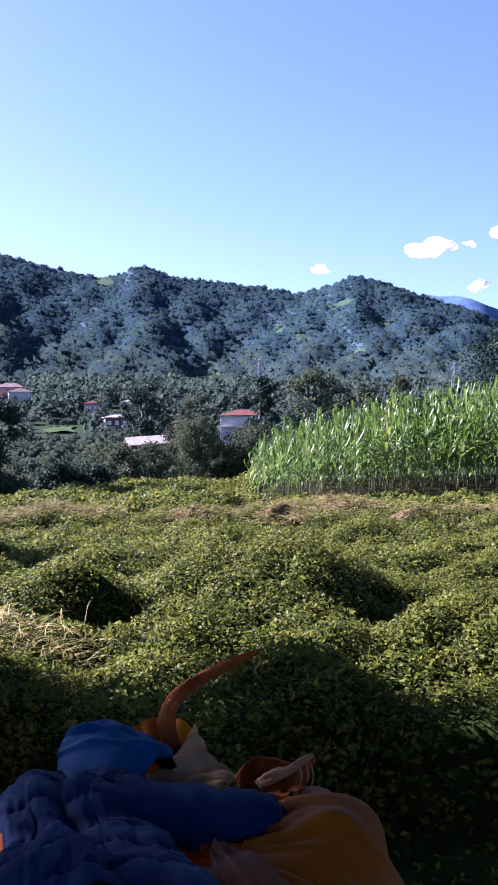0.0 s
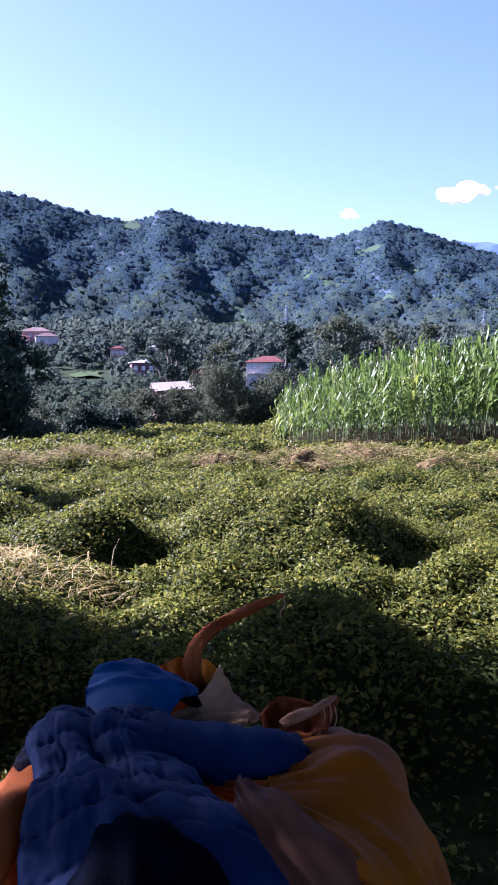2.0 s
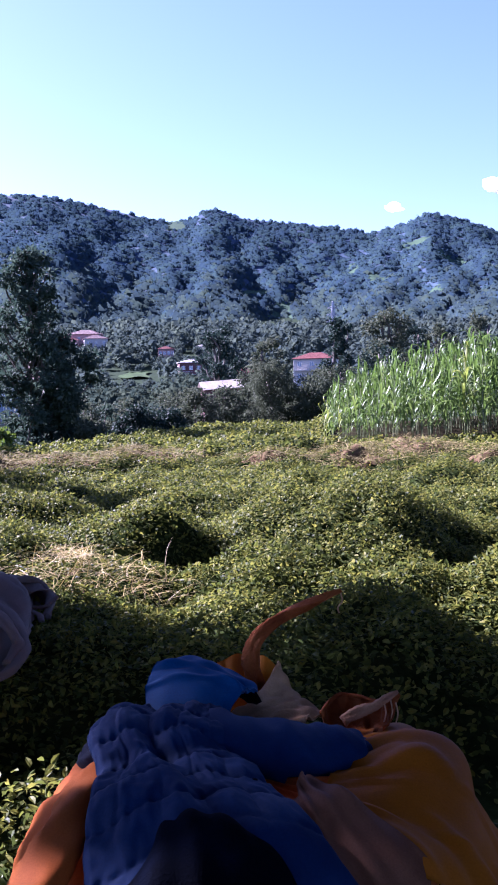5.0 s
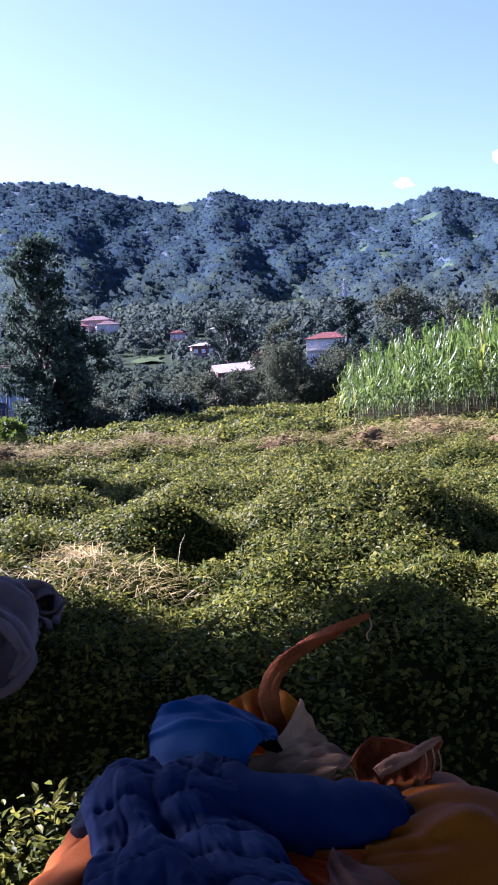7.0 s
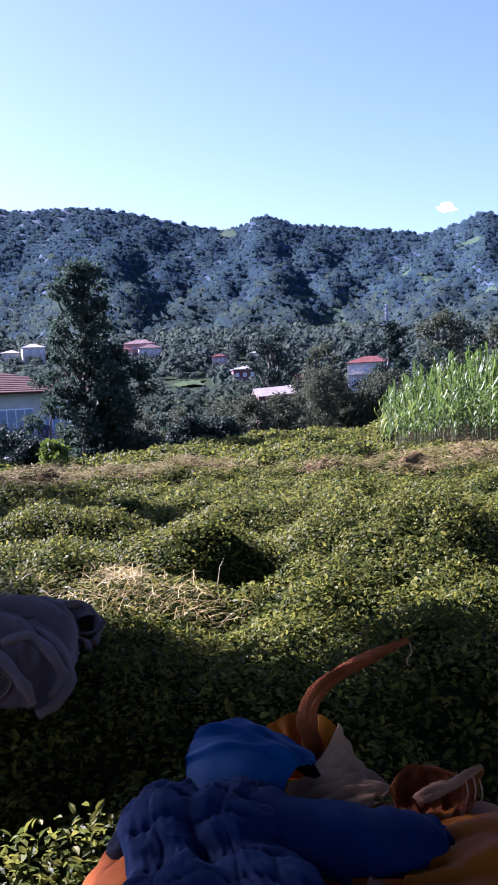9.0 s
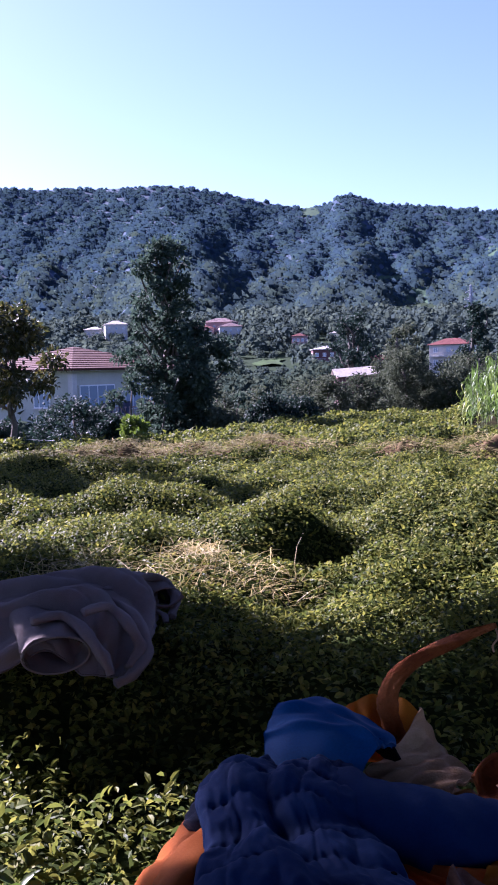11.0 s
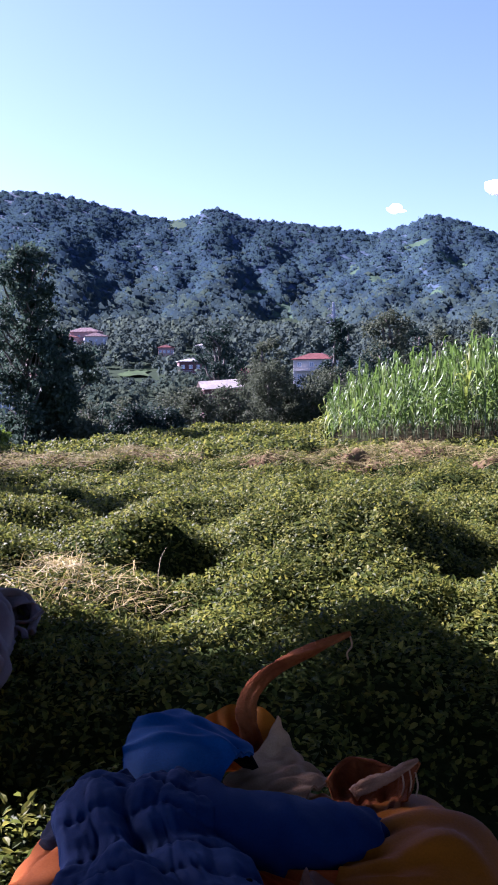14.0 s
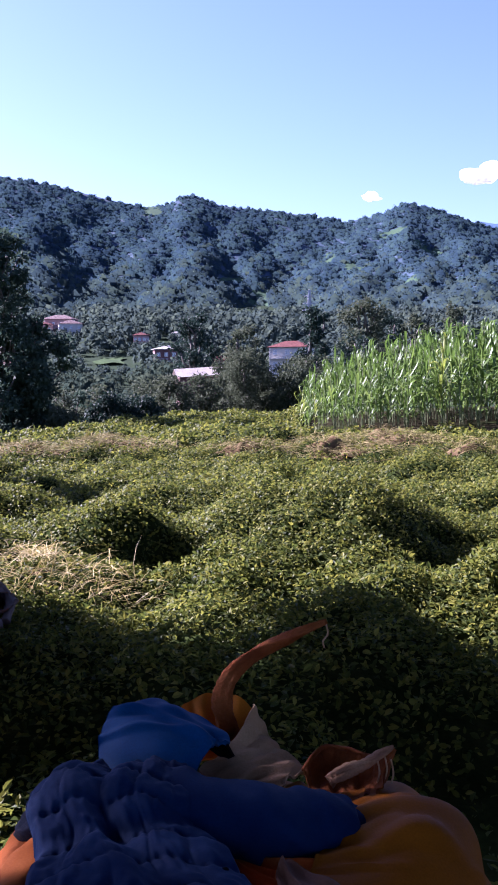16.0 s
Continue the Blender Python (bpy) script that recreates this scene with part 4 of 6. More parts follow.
# added trees, never in view, that keep skylight off the foreground
for k, (x, y, top, r) in enumerate(((0.6, -1.5, 11.4, 5.0), (2.6, 1.4, 10.5, 4.6), (-2.0, 0.2, 12.5, 3.6), (3.4, 3.6, 11.2, 4.3), (-3.4, 0.8, 13.5, 3.8), (-4.4, 0.2, 11.0, 3.9), (4.6, 1.4, 10.6, 3.9), (0.5, -4.5, 9.6, 3.9), (9.0, 5.2, 9.5, 3.2), (-4.5, -4.5, 9.0, 3.8), (7.5, -3.0, 9.0, 3.6), (-1.5, -8.5, 9.5, 4.0), (6.3, 0.3, 8.5, 3.0), (5.4, 1.8, 7.2, 2.5))):
    tree_to("shade_tree", x, y, top, r, "round", 9000 if k < 9 else 5000, 0.54, "leaf_dark", "broad leafy tree behind the tea pickers' path", "tree", 90 + k, bare=0.66 if top > 12 else 0.15 if top < 8 else 0.5, clumps=44, trunk=0.03)

# woods of the valley and round the village
rng = np.random.default_rng(31)
cnt = 4000
wb = np.radians(rng.uniform(-25, 23, cnt))
wd = 60 + 560 * rng.uniform(0, 1, cnt) ** 0.8
wx, wy = wd * np.sin(wb), wd * np.cos(wb)
gap = ((wx + 44) / 10) ** 2 + ((wy - 345) / 25) ** 2 < 1
VIEWS = [(17.6, 256.0, 6.5, 1.5), (-72.5, 440.0, 8, 10.0), (-79.8, 455.0, 10, 14.0), (-87.5, 446.0, 8, 12.0), (-133.5, 452.0, 9, 17.0), (-149.0, 466.0, 7, 19.0), (-33.0, 385.0, 7, 11.5), (-20.5, 310.0, 6, 5.0), (-20.0, 405.0, 5, 13.0), (-42.5, 338.0, 8.5, 2.0), (-1.3, 80.5, 3.0, 0.9)]
wr = rng.uniform(1.5, 4.0, len(wx)) * (0.7 + wd / 500)
wz = ground_z(wx, wy) + wr * 0.7
for vx, vy, half, low in VIEWS:                      # gaps through which the houses and the terrace show
    far = math.hypot(vx, vy)
    across = np.abs(np.arctan2(wx, wy) - math.atan2(vx, vy)) * wd - wr * 0.5
    gap |= (across < half * wd / far) & (wd < far + 6) & ((wz + wr - 1.35) / wd > (low - 1.35) / far)
wr = np.where(gap, 1.1 + 0.22 * wr, wr)             # low bushes there
wz = ground_z(wx, wy) + wr * 0.7
stay = (np.abs(np.degrees(wb) + 7.16) > 1.5) | (wd < 316) | (wd > 352)          # nothing grows on the open terrace
wx, wy, wz, wr, wd = wx[stay], wy[stay], wz[stay], wr[stay], wd[stay]
wp, ws = np.stack([wx, wy, wz], -1), np.stack([wr, wr, wr * rng.uniform(0.8, 1.3, len(wr))], 1)
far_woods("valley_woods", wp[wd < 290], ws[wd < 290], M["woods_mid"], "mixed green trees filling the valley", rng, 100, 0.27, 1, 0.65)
far_woods("village_woods", wp[wd >= 290], ws[wd >= 290], M["hazed_woods"], "green trees round the village, haze put into their colour", rng, 46, 0.4, 0, 0.6)

# the open terrace below the village
tu, tv = np.meshgrid(np.linspace(-1, 1, 17), np.linspace(0, 1, 11), indexing="ij")
tx, ty = -42.0 + tu * (5.6 - 1.6 * tv + 0.9 * np.sin(tv * 7 + tu)), 332.0 + 20.0 * tv + 1.5 * np.sin(tu * 3)
tz = ground_z(tx, ty) + 0.5 + 0.15 * np.sin(tu * 4 + tv * 6)
tagged(np_part("terrace", np.stack([tx, ty, tz], -1).reshape(-1, 3), grid_faces(17, 11), M["terrace"], smooth=True), "green open terrace below the village", "terrace", kind="structure")

# ---- the maize ----
def blade(length, width, rise, droop, segs=7):
    """A long arching leaf with a folded middle, growing along x."""
    t = np.linspace(0, 1, segs)
    x = length * (0.85 * t - 0.1 * t ** 3)
    z = rise * np.sin(t * 1.6) * length - droop * length * t ** 2.4
    w = width * np.sin(np.pi * np.clip(t * 0.9 + 0.1, 0, 1)) ** 0.7
    v = []
    for k in range(segs):
        v += [(x[k], -w[k] / 2, z[k] + w[k] * 0.25), (x[k], 0, z[k]), (x[k], w[k] / 2, z[k] + w[k] * 0.25)]
    f = []
    for k in range(segs - 1):
        for s in (0, 1):
            a = k * 3 + s
            f.append((a, a + 3, a + 4, a + 1))
    return np.array(v), np.array(f)


corn_rng = np.random.default_rng(77)
BLADES = [blade(corn_rng.uniform(0.6, 0.95), corn_rng.uniform(0.064, 0.095), corn_rng.uniform(0.5, 1.0), corn_rng.uniform(0.3, 1.05)) for _ in range(7)]
BLADE_MESH = {m: [np_mesh("leaf", v, f, M[m], True) for v, f in BLADES] for m in ("corn", "corn_yellow")}


def corn_layout(rng, n_leaf):
    """Where the leaves sit on one stalk: height share, heading, blade, size, tilt."""
    out = []
    for k in range(n_leaf):
        h = 0.16 + 0.8 * k / n_leaf
        out.append((h, k * 180 + rng.uniform(-85, 85), int(rng.integers(7)), rng.uniform(0.6, 1.15) * (1 - 0.35 * abs(h - 0.55)), rng.uniform(-34, 14) if h < 0.7 else rng.uniform(-72, -38)))
    return out


def corn_plant(rng, leaf_mat):
    plant = thing("maize_plant", pose(0, -30, -0.6), "tall green maize plant with long arching leaves", "maize", "maize plants in the plot")
    ht = 2.1
    bend = rng.normal(size=2) * 0.06
    p = [(bend[0] * t * t, bend[1] * t * t, ht * t) for t in np.linspace(0, 1, 7)]
    np_part("stalk", *sweep(p, np.linspace(0.013, 0.005, 7), 6), M["corn_stalk"], plant, smooth=True)
    for h, head, b, s, tilt in corn_layout(rng, 15):
        leaf = new("leaf", BLADE_MESH[leaf_mat][b])
        leaf.parent = plant
        leaf.matrix_basis = pose(bend[0] * h * h, bend[1] * h * h, ht * h, 0, tilt, head) @ Matrix.Scale(s, 4)
    tas = [sweep([(bend[0], bend[1], ht * 0.97), (bend[0] + dx * 0.5, bend[1] + dy * 0.5, ht + 0.12), (bend[0] + dx, bend[1] + dy, ht + 0.22)], [0.006, 0.006, 0.003], 4) for dx, dy in ((0, 0), (0.06, 0.02), (-0.05, 0.04), (0.01, -0.06))]
    np_part("tassel", *joined(tas), M["corn_stalk"], plant, "pale green tassel")
    return plant


def corn_height(x, y):
    return np.interp(x, [1.7, 2.1, 3.0, 4.2, 5.5, 9.0], [0.85, 1.1, 1.5, 1.8, 2.05, 2.45])


spots = []
for row in range(22):
    y = 21.7 + row * 0.42
    x = 1.9 + 0.12 * (y - 21.5)
    while x < 13.5:
        spots.append((x + corn_rng.uniform(-0.08, 0.08), y + corn_rng.uniform(-0.14, 0.14)))
        x += corn_rng.uniform(0.3, 0.55)
models = [corn_plant(corn_rng, "corn") for _ in range(5)]
yellow = corn_plant(corn_rng, "corn_yellow")
tagged(yellow, "maize plant turned bright yellow-green")
front = [s for s in spots if s[1] < 23.2][:170]
behind = [s for s in spots if s not in front]
used = set()
for k, (x, y) in enumerate(front):
    model = models[k % 5]
    if (abs(x - 5.15) < 0.14 or x < 2.3) and y < 22.5:
        model = yellow
    s = float(corn_height(x, y)) / 2.1 * corn_rng.uniform(0.74, 1.16)
    z = on_ground(x, y)[2]
    m = pose(x, y, z, corn_rng.normal() * 5, corn_rng.normal() * 5, corn_rng.uniform(0, 360))
    if model.name in used:
        plant = copy_thing(model, m)
    else:
        plant = model
        plant.matrix_basis = m
        used.add(model.name)
    plant.scale = (s, s, s)
for model in (*models, yellow):
    if model.name not in used:
        model.matrix_basis = pose(6.0, 23.3, on_ground(6.0, 23.3)[2])
# sheet of soil below the maize, shade painted into its dark brown
su, sv = np.meshgrid(np.linspace(1.2, 14, 60), np.linspace(20.9, 31.5, 50), indexing="ij")
sxx = su + 0.12 * (sv - 21.5)
bed_z = ground_z(sxx, sv) + 0.03 + 0.02 * wave(sxx, sv, 0.7, 8, 2)
tagged(np_part("maize_soil", np.stack([sxx, sv, bed_z], -1).reshape(-1, 3), grid_faces(60, 50), M["soil"], smooth=True), "brown soil under the maize, darkened as if shaded", "soil", kind="structure")
stalks, blades = [], []
for x, y in behind:
    s = float(corn_height(x, y)) / 2.1 * corn_rng.uniform(0.74, 1.14)
    z = on_ground(x, y)[2]
    stalks.append(sweep([(x, y, z), (x, y, z + 1.0 * s), (x + 0.03, y, z + 2.1 * s)], [0.012, 0.011, 0.005], 4))
    for h, head, b, sc, tilt in corn_layout(corn_rng, 12):
        rot = np.array(pose(x, y, z + 2.1 * h * s, 0, tilt, head + x * 90) @ Matrix.Scale(sc * s, 4))
        v, f = BLADES[b]
        blades.append((v @ rot[:3, :3].T + rot[:3, 3], f))
plot = thing("maize_rows", pose(0, 0, 0), "dense rows of tall green maize behind the first ones", "maize", kind="stuff")
np_part("stalk_mass", *joined(stalks), M["corn_stalk"], plot)
np_part("leaf_mass", *joined(blades), M["corn"], plot, smooth=True)

# ---- houses of the valley ----
def hip_roof(w, d, z, rise, over, mat, parent, courses=9, name="roof", label=""):
    """A hipped roof with stepped courses of tiles over a w x d plan, its eaves at z."""
    W, D = w / 2 + over, d / 2 + over
    ridge = max(0.0, W - D)
    v, f = [], []
    for k in range(courses):
        for t, lift in ((k / courses, 0.04), ((k + 1) / courses, 0.0)):
            a, b, h = W + (ridge - W) * t, D * (1 - t), z + rise * t + lift
            v += [(-a, -b, h), (a, -b, h), (a, b, h), (-a, b, h)]
    n = courses * 2
    for k in range(n - 1):
        for s in range(4):
            s2 = (s + 1) % 4
            f.append((k * 4 + s, k * 4 + s2, k * 4 + 4 + s2, k * 4 + 4 + s))
    base = len(v)
    v += [(-W, -D, z - 0.12), (W, -D, z - 0.12), (W, D, z - 0.12), (-W, D, z - 0.12)]
    for s in range(4):
        s2 = (s + 1) % 4
        f.append((base + s, base + s2, s2, s))
    f.append((base + 3, base + 2, base + 1, base))
    return np_part(name, np.array(v), np.array(f), mat, parent, label)


def window(parent, at, turn, w, h, sashes=2, sill=True):
    """A framed window with panes, standing in a wall at the given place and turn."""
    m = Matrix.Translation(at) @ Matrix.Rotation(radians(turn), 4, "Z")
    t = 0.07
    fr = bmesh.new()
    box((w, 0.12, h), (0, 0, 0), 0, fr)
    win = part("window", fr, M["frame"], parent, "white framed window")
    win.matrix_basis = m
    for k in range(sashes):
        pw = (w - t) / sashes - t
        pane = part("pane", box((pw, 0.03, h - 2 * t)), M["glass"], win)
        pane.matrix_basis = Matrix.Translation((-w / 2 + t + pw / 2 + k * (w - t) / sashes, -0.05, 0))
    if sill:
        s = part("sill", box((w + 0.16, 0.2, 0.06)), M["plaster"], win)
        s.matrix_basis = Matrix.Translation((0, -0.06, -h / 2 - 0.03))
    return win


def house(at, turn, w, d, h, rise, wall, roof, label, storeys=2, cols=3, balcony=True, group="houses of the village", over=0.5, courses=9):
    """A rendered house: walls, floor bands, windows on its sides, a hipped roof, a chimney. Its front is its -y side."""
    root = thing("house", pose(*at, 0, 0, turn), label, "house", group)
    part("wall", box((w, d, h), (0, 0, h / 2)), M[wall], root, bevel=0.03)
    hip_roof(w, d, h + 0.02, rise, over, M[roof], root, courses)
    part("chimney", box((0.5, 0.5, 1.1), (w * 0.18, 0.1, h + rise * 0.75)), M["plaster"], root)
    step = h / storeys
    for s in range(storeys):
        z = step * s + step * 0.55
        for k in range(cols):
            x = -w / 2 + w * (k + 0.5) / cols
            window(root, (x, -d / 2 - 0.05, z), 0, 1.15, 1.25)
        for side in (-1, 1):
            for k in range(2):
                window(root, (side * (w / 2 + 0.05), -d / 4 + k * d / 2, z), 90 * side, 1.1, 1.2)
        if s:
            part("floor_band", box((w + 0.1, d + 0.1, 0.18), (0, 0, step * s)), M["plaster"], root)
    if balcony:
        bal = part("balcony", box((w * 0.5, 1.1, 0.14), (-w * 0.2, -d / 2 - 0.6, step * (storeys - 1))), M["plaster"], root)
        rail = bmesh.new()
        for k in range(9):
            box((0.05, 0.05, 0.9), (-w * 0.2 - w * 0.24 + k * w * 0.06, -d / 2 - 1.1, step * (storeys - 1) + 0.5), 0, rail)
        box((w * 0.5, 0.06, 0.06), (-w * 0.2, -d / 2 - 1.1, step * (storeys - 1) + 0.97), 0, rail)
        part("railing", rail, M["steel"], bal)
    return root


# the white house by the field: its near corner points at the viewer
HX, HY, HT = -21.5, 62.2, 63.0
hz = -5.5
near_house = thing("house", pose(HX, HY, hz, 0, 0, HT), "two-storey white house with red tiled hip roof", "house")
HW, HD, HH = 10.0, 10.0, 7.25
part("wall", box((HW, HD, HH), (0, 0, HH / 2)), M["plaster_cream"], near_house, bevel=0.04)
hip_roof(HW, HD, HH + 0.02, 1.6, 0.7, M["roof_tile"], near_house, 12, label="red clay tiles in courses")
part("eaves_board", box((HW + 1.3, HD + 1.3, 0.12), (0, 0, HH - 0.06)), M["plaster"], near_house)
part("corner_pillar", box((0.4, 0.4, HH - 0.3), (-HW / 2 - 0.02, -HD / 2 - 0.02, HH / 2 - 0.15)), M["plaster"], near_house)
for y in (-2.2, 1.2):
    for z in (5.45, 2.1):
        window(near_house, (-HW / 2 - 0.05, y, z), -90, 1.5, 1.35, 3)
for x, w in ((-2.9, 3.2), (1.2, 3.0)):
    window(near_house, (x, -HD / 2 - 0.05, 5.35), 0, w, 1.75, 4, False)
window(near_house, (-2.9, -HD / 2 - 0.05, 2.0), 0, 1.5, 1.3, 2)
window(near_house, (2.0, -HD / 2 - 0.05, 2.0), 0, 1.5, 1.3, 2)
hb = part("balcony", box((8.4, 1.2, 0.16), (-0.9, -HD / 2 - 0.62, 3.75)), M["plaster"], near_house)
rl = bmesh.new()
for k in range(22):
    box((0.04, 0.04, 0.85), (-5.0 + k * 0.39, -HD / 2 - 1.15, 4.26), 0, rl)
box((8.3, 0.07, 0.07), (-0.9, -HD / 2 - 1.15, 4.7), 0, rl)
box((8.3, 0.05, 0.4), (-0.9, -HD / 2 - 1.15, 4.02), 0, rl)
part("railing", rl, M["plaster_pink"], hb)


def hung_cloth(name, at, turn, w, h, mat, label):
    u, v = np.meshgrid(np.linspace(-0.5, 0.5, 13), np.linspace(0, 1, 9), indexing="ij")
    x = u * w * (1 - 0.1 * v)
    y = 0.05 * np.sin(u * 17) * (0.3 + v) + 0.03
    z = -v * h * (1 + 0.08 * np.sin(u * 9)) - 0.05 * (1 - 4 * u * u)
    vv = np.stack([x, y, z], -1).reshape(-1, 3)
    f = grid_faces(13, 9)
    both = np.concatenate([vv, vv + [0, 0.02, 0]])
    ob = np_part(name, both, np.concatenate([f, f[:, ::-1] + len(vv)]), mat, smooth=True)
    ob.matrix_basis = pose(*at, 0, 0, turn)
    return tagged(ob, label, "laundry", "laundry on the balcony")


turn_m = pose(HX, HY, hz, 0, 0, HT)
for k, (x, w, h, mt, lb) in enumerate(((-3.2, 1.1, 0.75, "laundry", "dark clothes hung over the balcony rail"), (-1.6, 1.2, 0.8, "laundry", "dark clothes hung over the balcony rail"), (1.0, 0.7, 0.9, "laundry_red", "red cloth hung over the balcony rail"), (2.2, 0.8, 0.7, "laundry", "dark clothes hung over the balcony rail"))):
    hung_cloth("laundry", turn_m @ Vector((x, -HD / 2 - 1.22, 5.1)), HT, w, h, M[mt], lb)

# houses among the valley trees
house((19.2, 256.0, -5.8), -24, 10.8, 7.0, 13.0, 1.7, "plaster", "roof_red", "tall white house with a red roof among trees", 4, 3)
house((-72.5, 440.0, 6.0), 12, 11.0, 9.0, 17.0, 1.8, "plaster", "roof_dull", "white village house with a dull brown roof", 4, 3)
house((-79.8, 455.0, 6.5), -8, 15.0, 10.0, 19.5, 2.2, "plaster_pink", "roof_dull", "broad pinkish village house with a dull brown roof", 4, 4)
house((-87.5, 446.0, 7.5), 18, 10.0, 9.0, 15.5, 1.8, "plaster_pink", "roof_red", "pinkish village house with a red roof", 3, 3)
house((-133.5, 452.0, 8.5), 22, 11.0, 9.0, 18.0, 2.0, "plaster", "sheet", "pale blue-white village house on the slope", 4, 3)
house((-149.0, 466.0, 11.0), 5, 9.0, 8.0, 14.0, 1.6, "plaster", "sheet", "white village house on the slope", 3, 2)
house((-34.0, 385.0, 0.0), -10, 5.5, 5.0, 15.5, 1.2, "plaster_pink", "roof_red", "pink village house among trees", 4, 3)
house((-19.5, 310.0, -4.0), 10, 7.6, 7.0, 12.0, 1.0, "brickwall", "sheet", "unplastered brick house among trees", 3, 3)
house((-20.5, 405.0, -1.0), 0, 3.6, 4.0, 18.0, 0.8, "plaster", "sheet", "narrow white house among trees", 4, 2)
house((-1.0, 330.0, -5.0), 15, 9.0, 8.0, 9.5, 1.5, "brickwall", "roof_red", "low red-roofed house among trees", 2, 3, False)

# the long shed
shed = thing("shed", pose(-1.3, 80.5, -5.5, 0, 0, 9), "long low shed with a pale sheet roof", "shed")
part("wall", box((5.4, 3.0, 6.2), (0, 0, 3.1)), M["brickwall"], shed)
rb = bmesh.new()
rv = [rb.verts.new(p) for p in ((-3.0, -1.9, 6.13), (3.0, -1.9, 6.47), (3.0, 0.2, 7.17), (-3.0, 0.2, 6.83), (-3.0, 2.0, 6.28), (3.0, 2.0, 6.62))]
for ids in ((0, 1, 2, 3), (3, 2, 5, 4)):
    rb.faces.new([rv[k] for k in ids])
bmesh.ops.solidify(rb, geom=rb.faces[:], thickness=0.12)
part("roof", rb, M["sheet"], shed, "pale corrugated sheet")


# ---- power masts ----
def mast(at, ht, wide, arms):
    root = thing("power_mast", pose(*at, 0, 0, 25), "grey steel lattice power mast", "power mast", "power masts")
    bars = []
    lv = [(t, wide * (1 - t) ** 1.2 + 0.35) for t in np.linspace(0, 1, 9)]
    for (t0, w0), (t1, w1) in zip(lv, lv[1:]):
        c0 = [(w0 * a, w0 * b, ht * t0) for a, b in ((-1, -1), (1, -1), (1, 1), (-1, 1))]
        c1 = [(w1 * a, w1 * b, ht * t1) for a, b in ((-1, -1), (1, -1), (1, 1), (-1, 1))]
        for k in range(4):
            for p, q in ((c0[k], c1[k]), (c0[k], c1[(k + 1) % 4]), (c0[(k + 1) % 4], c1[k]), (c1[k], c1[(k + 1) % 4])):
                bars.append(sweep([p, q], [0.27, 0.27], 4))
    np_part("lattice", *joined(bars), M["steel"], root)
    for z, r in arms:
        np_part("arm", *joined([sweep([(-r, 0, z), (r, 0, z)], [0.2, 0.2], 4), sweep([(-r, 0, z), (0, 0, z + 1.6)], [0.14, 0.14], 4), sweep([(r, 0, z), (0, 0, z + 1.6)], [0.14, 0.14], 4)]), M["steel"], root)
    return root


mast((51.0, 540.0, 6.0), 41.0, 2.6, ((29, 4.6), (33, 4.2), (37, 3.7)))
mast((171.0, 545.0, 4.0), 41.0, 2.2, ((34, 3.0), (38, 2.6)))

# a fence post by the field
fp = thing("fence_post", pose(-6.75, 20.3, float(ground_z(np.array([-6.75]), np.array([20.3]))[0])), "weathered grey fence post with wire", "fence post")
np_part("post", *sweep([(0, 0, -0.1), (0.01, 0, 0.5), (0.02, 0.01, 1.0)], [0.06, 0.055, 0.05], 7), M["post"], fp, smooth=True)
np_part("wire", *sweep([(0.05, 0, 0.85), (-1.0, 0.2, 0.8), (-2.2, 0.3, 0.86)], [0.004, 0.004, 0.004], 4), M["steel"], fp)

# ---- clouds ----
cloud_rng = np.random.default_rng(3)
cn = M["cloud"].node_tree
veil = cn.nodes.new("ShaderNodeBsdfTransparent")
soft_mix = cn.nodes.new("ShaderNodeMixShader")
soft_mix.inputs[0].default_value = 0.45
old = cn.nodes["Material Output"].inputs["Surface"].links[0].from_socket
cn.links.new(old, soft_mix.inputs[1])
cn.links.new(veil.outputs[0], soft_mix.inputs[2])
cn.links.new(soft_mix.outputs[0], cn.nodes["Material Output"].inputs["Surface"])


def cloud(bearing, rise, wide, tall, puffs):
    d = 4300.0
    a = radians(bearing)
    root = thing("cloud", pose(d * math.sin(a), d * math.cos(a), d * rise, 0, 0, -bearing), "small white fair-weather cloud", "cloud", "clouds over the hill")
    for k in range(puffs):
        bm = bmesh.new()
        t = (k + 0.5) / puffs * 2 - 1
        r = tall * cloud_rng.uniform(0.3, 0.62) * (1 - 0.5 * t * t)
        bmesh.ops.create_icosphere(bm, subdivisions=3, radius=1.0, matrix=Matrix.Translation((t * (wide - r) * 0.9, cloud_rng.uniform(-60, 60), cloud_rng.uniform(-0.3, 0.4) * tall * (1 - t * t * 0.6))) @ Matrix.Diagonal((r * 1.4, r, r * 0.85, 1)))
        for v in bm.verts:
            v.co += Vector(noise.noise_vector(v.co / (tall * 0.6))) * tall * 0.2
        part("puff", bm, M["cloud"], root, smooth=True)


for spec in ((9.2, 0.179, 54, 46, 5), (16.0, 0.199, 135, 72, 7), (18.3, 0.205, 36, 30, 4), (21.2, 0.212, 120, 95, 7), (22.3, 0.192, 90, 70, 5), (18.9, 0.159, 60, 42, 5), (24.6, 0.217, 90, 60, 5)):
    cloud(*spec)

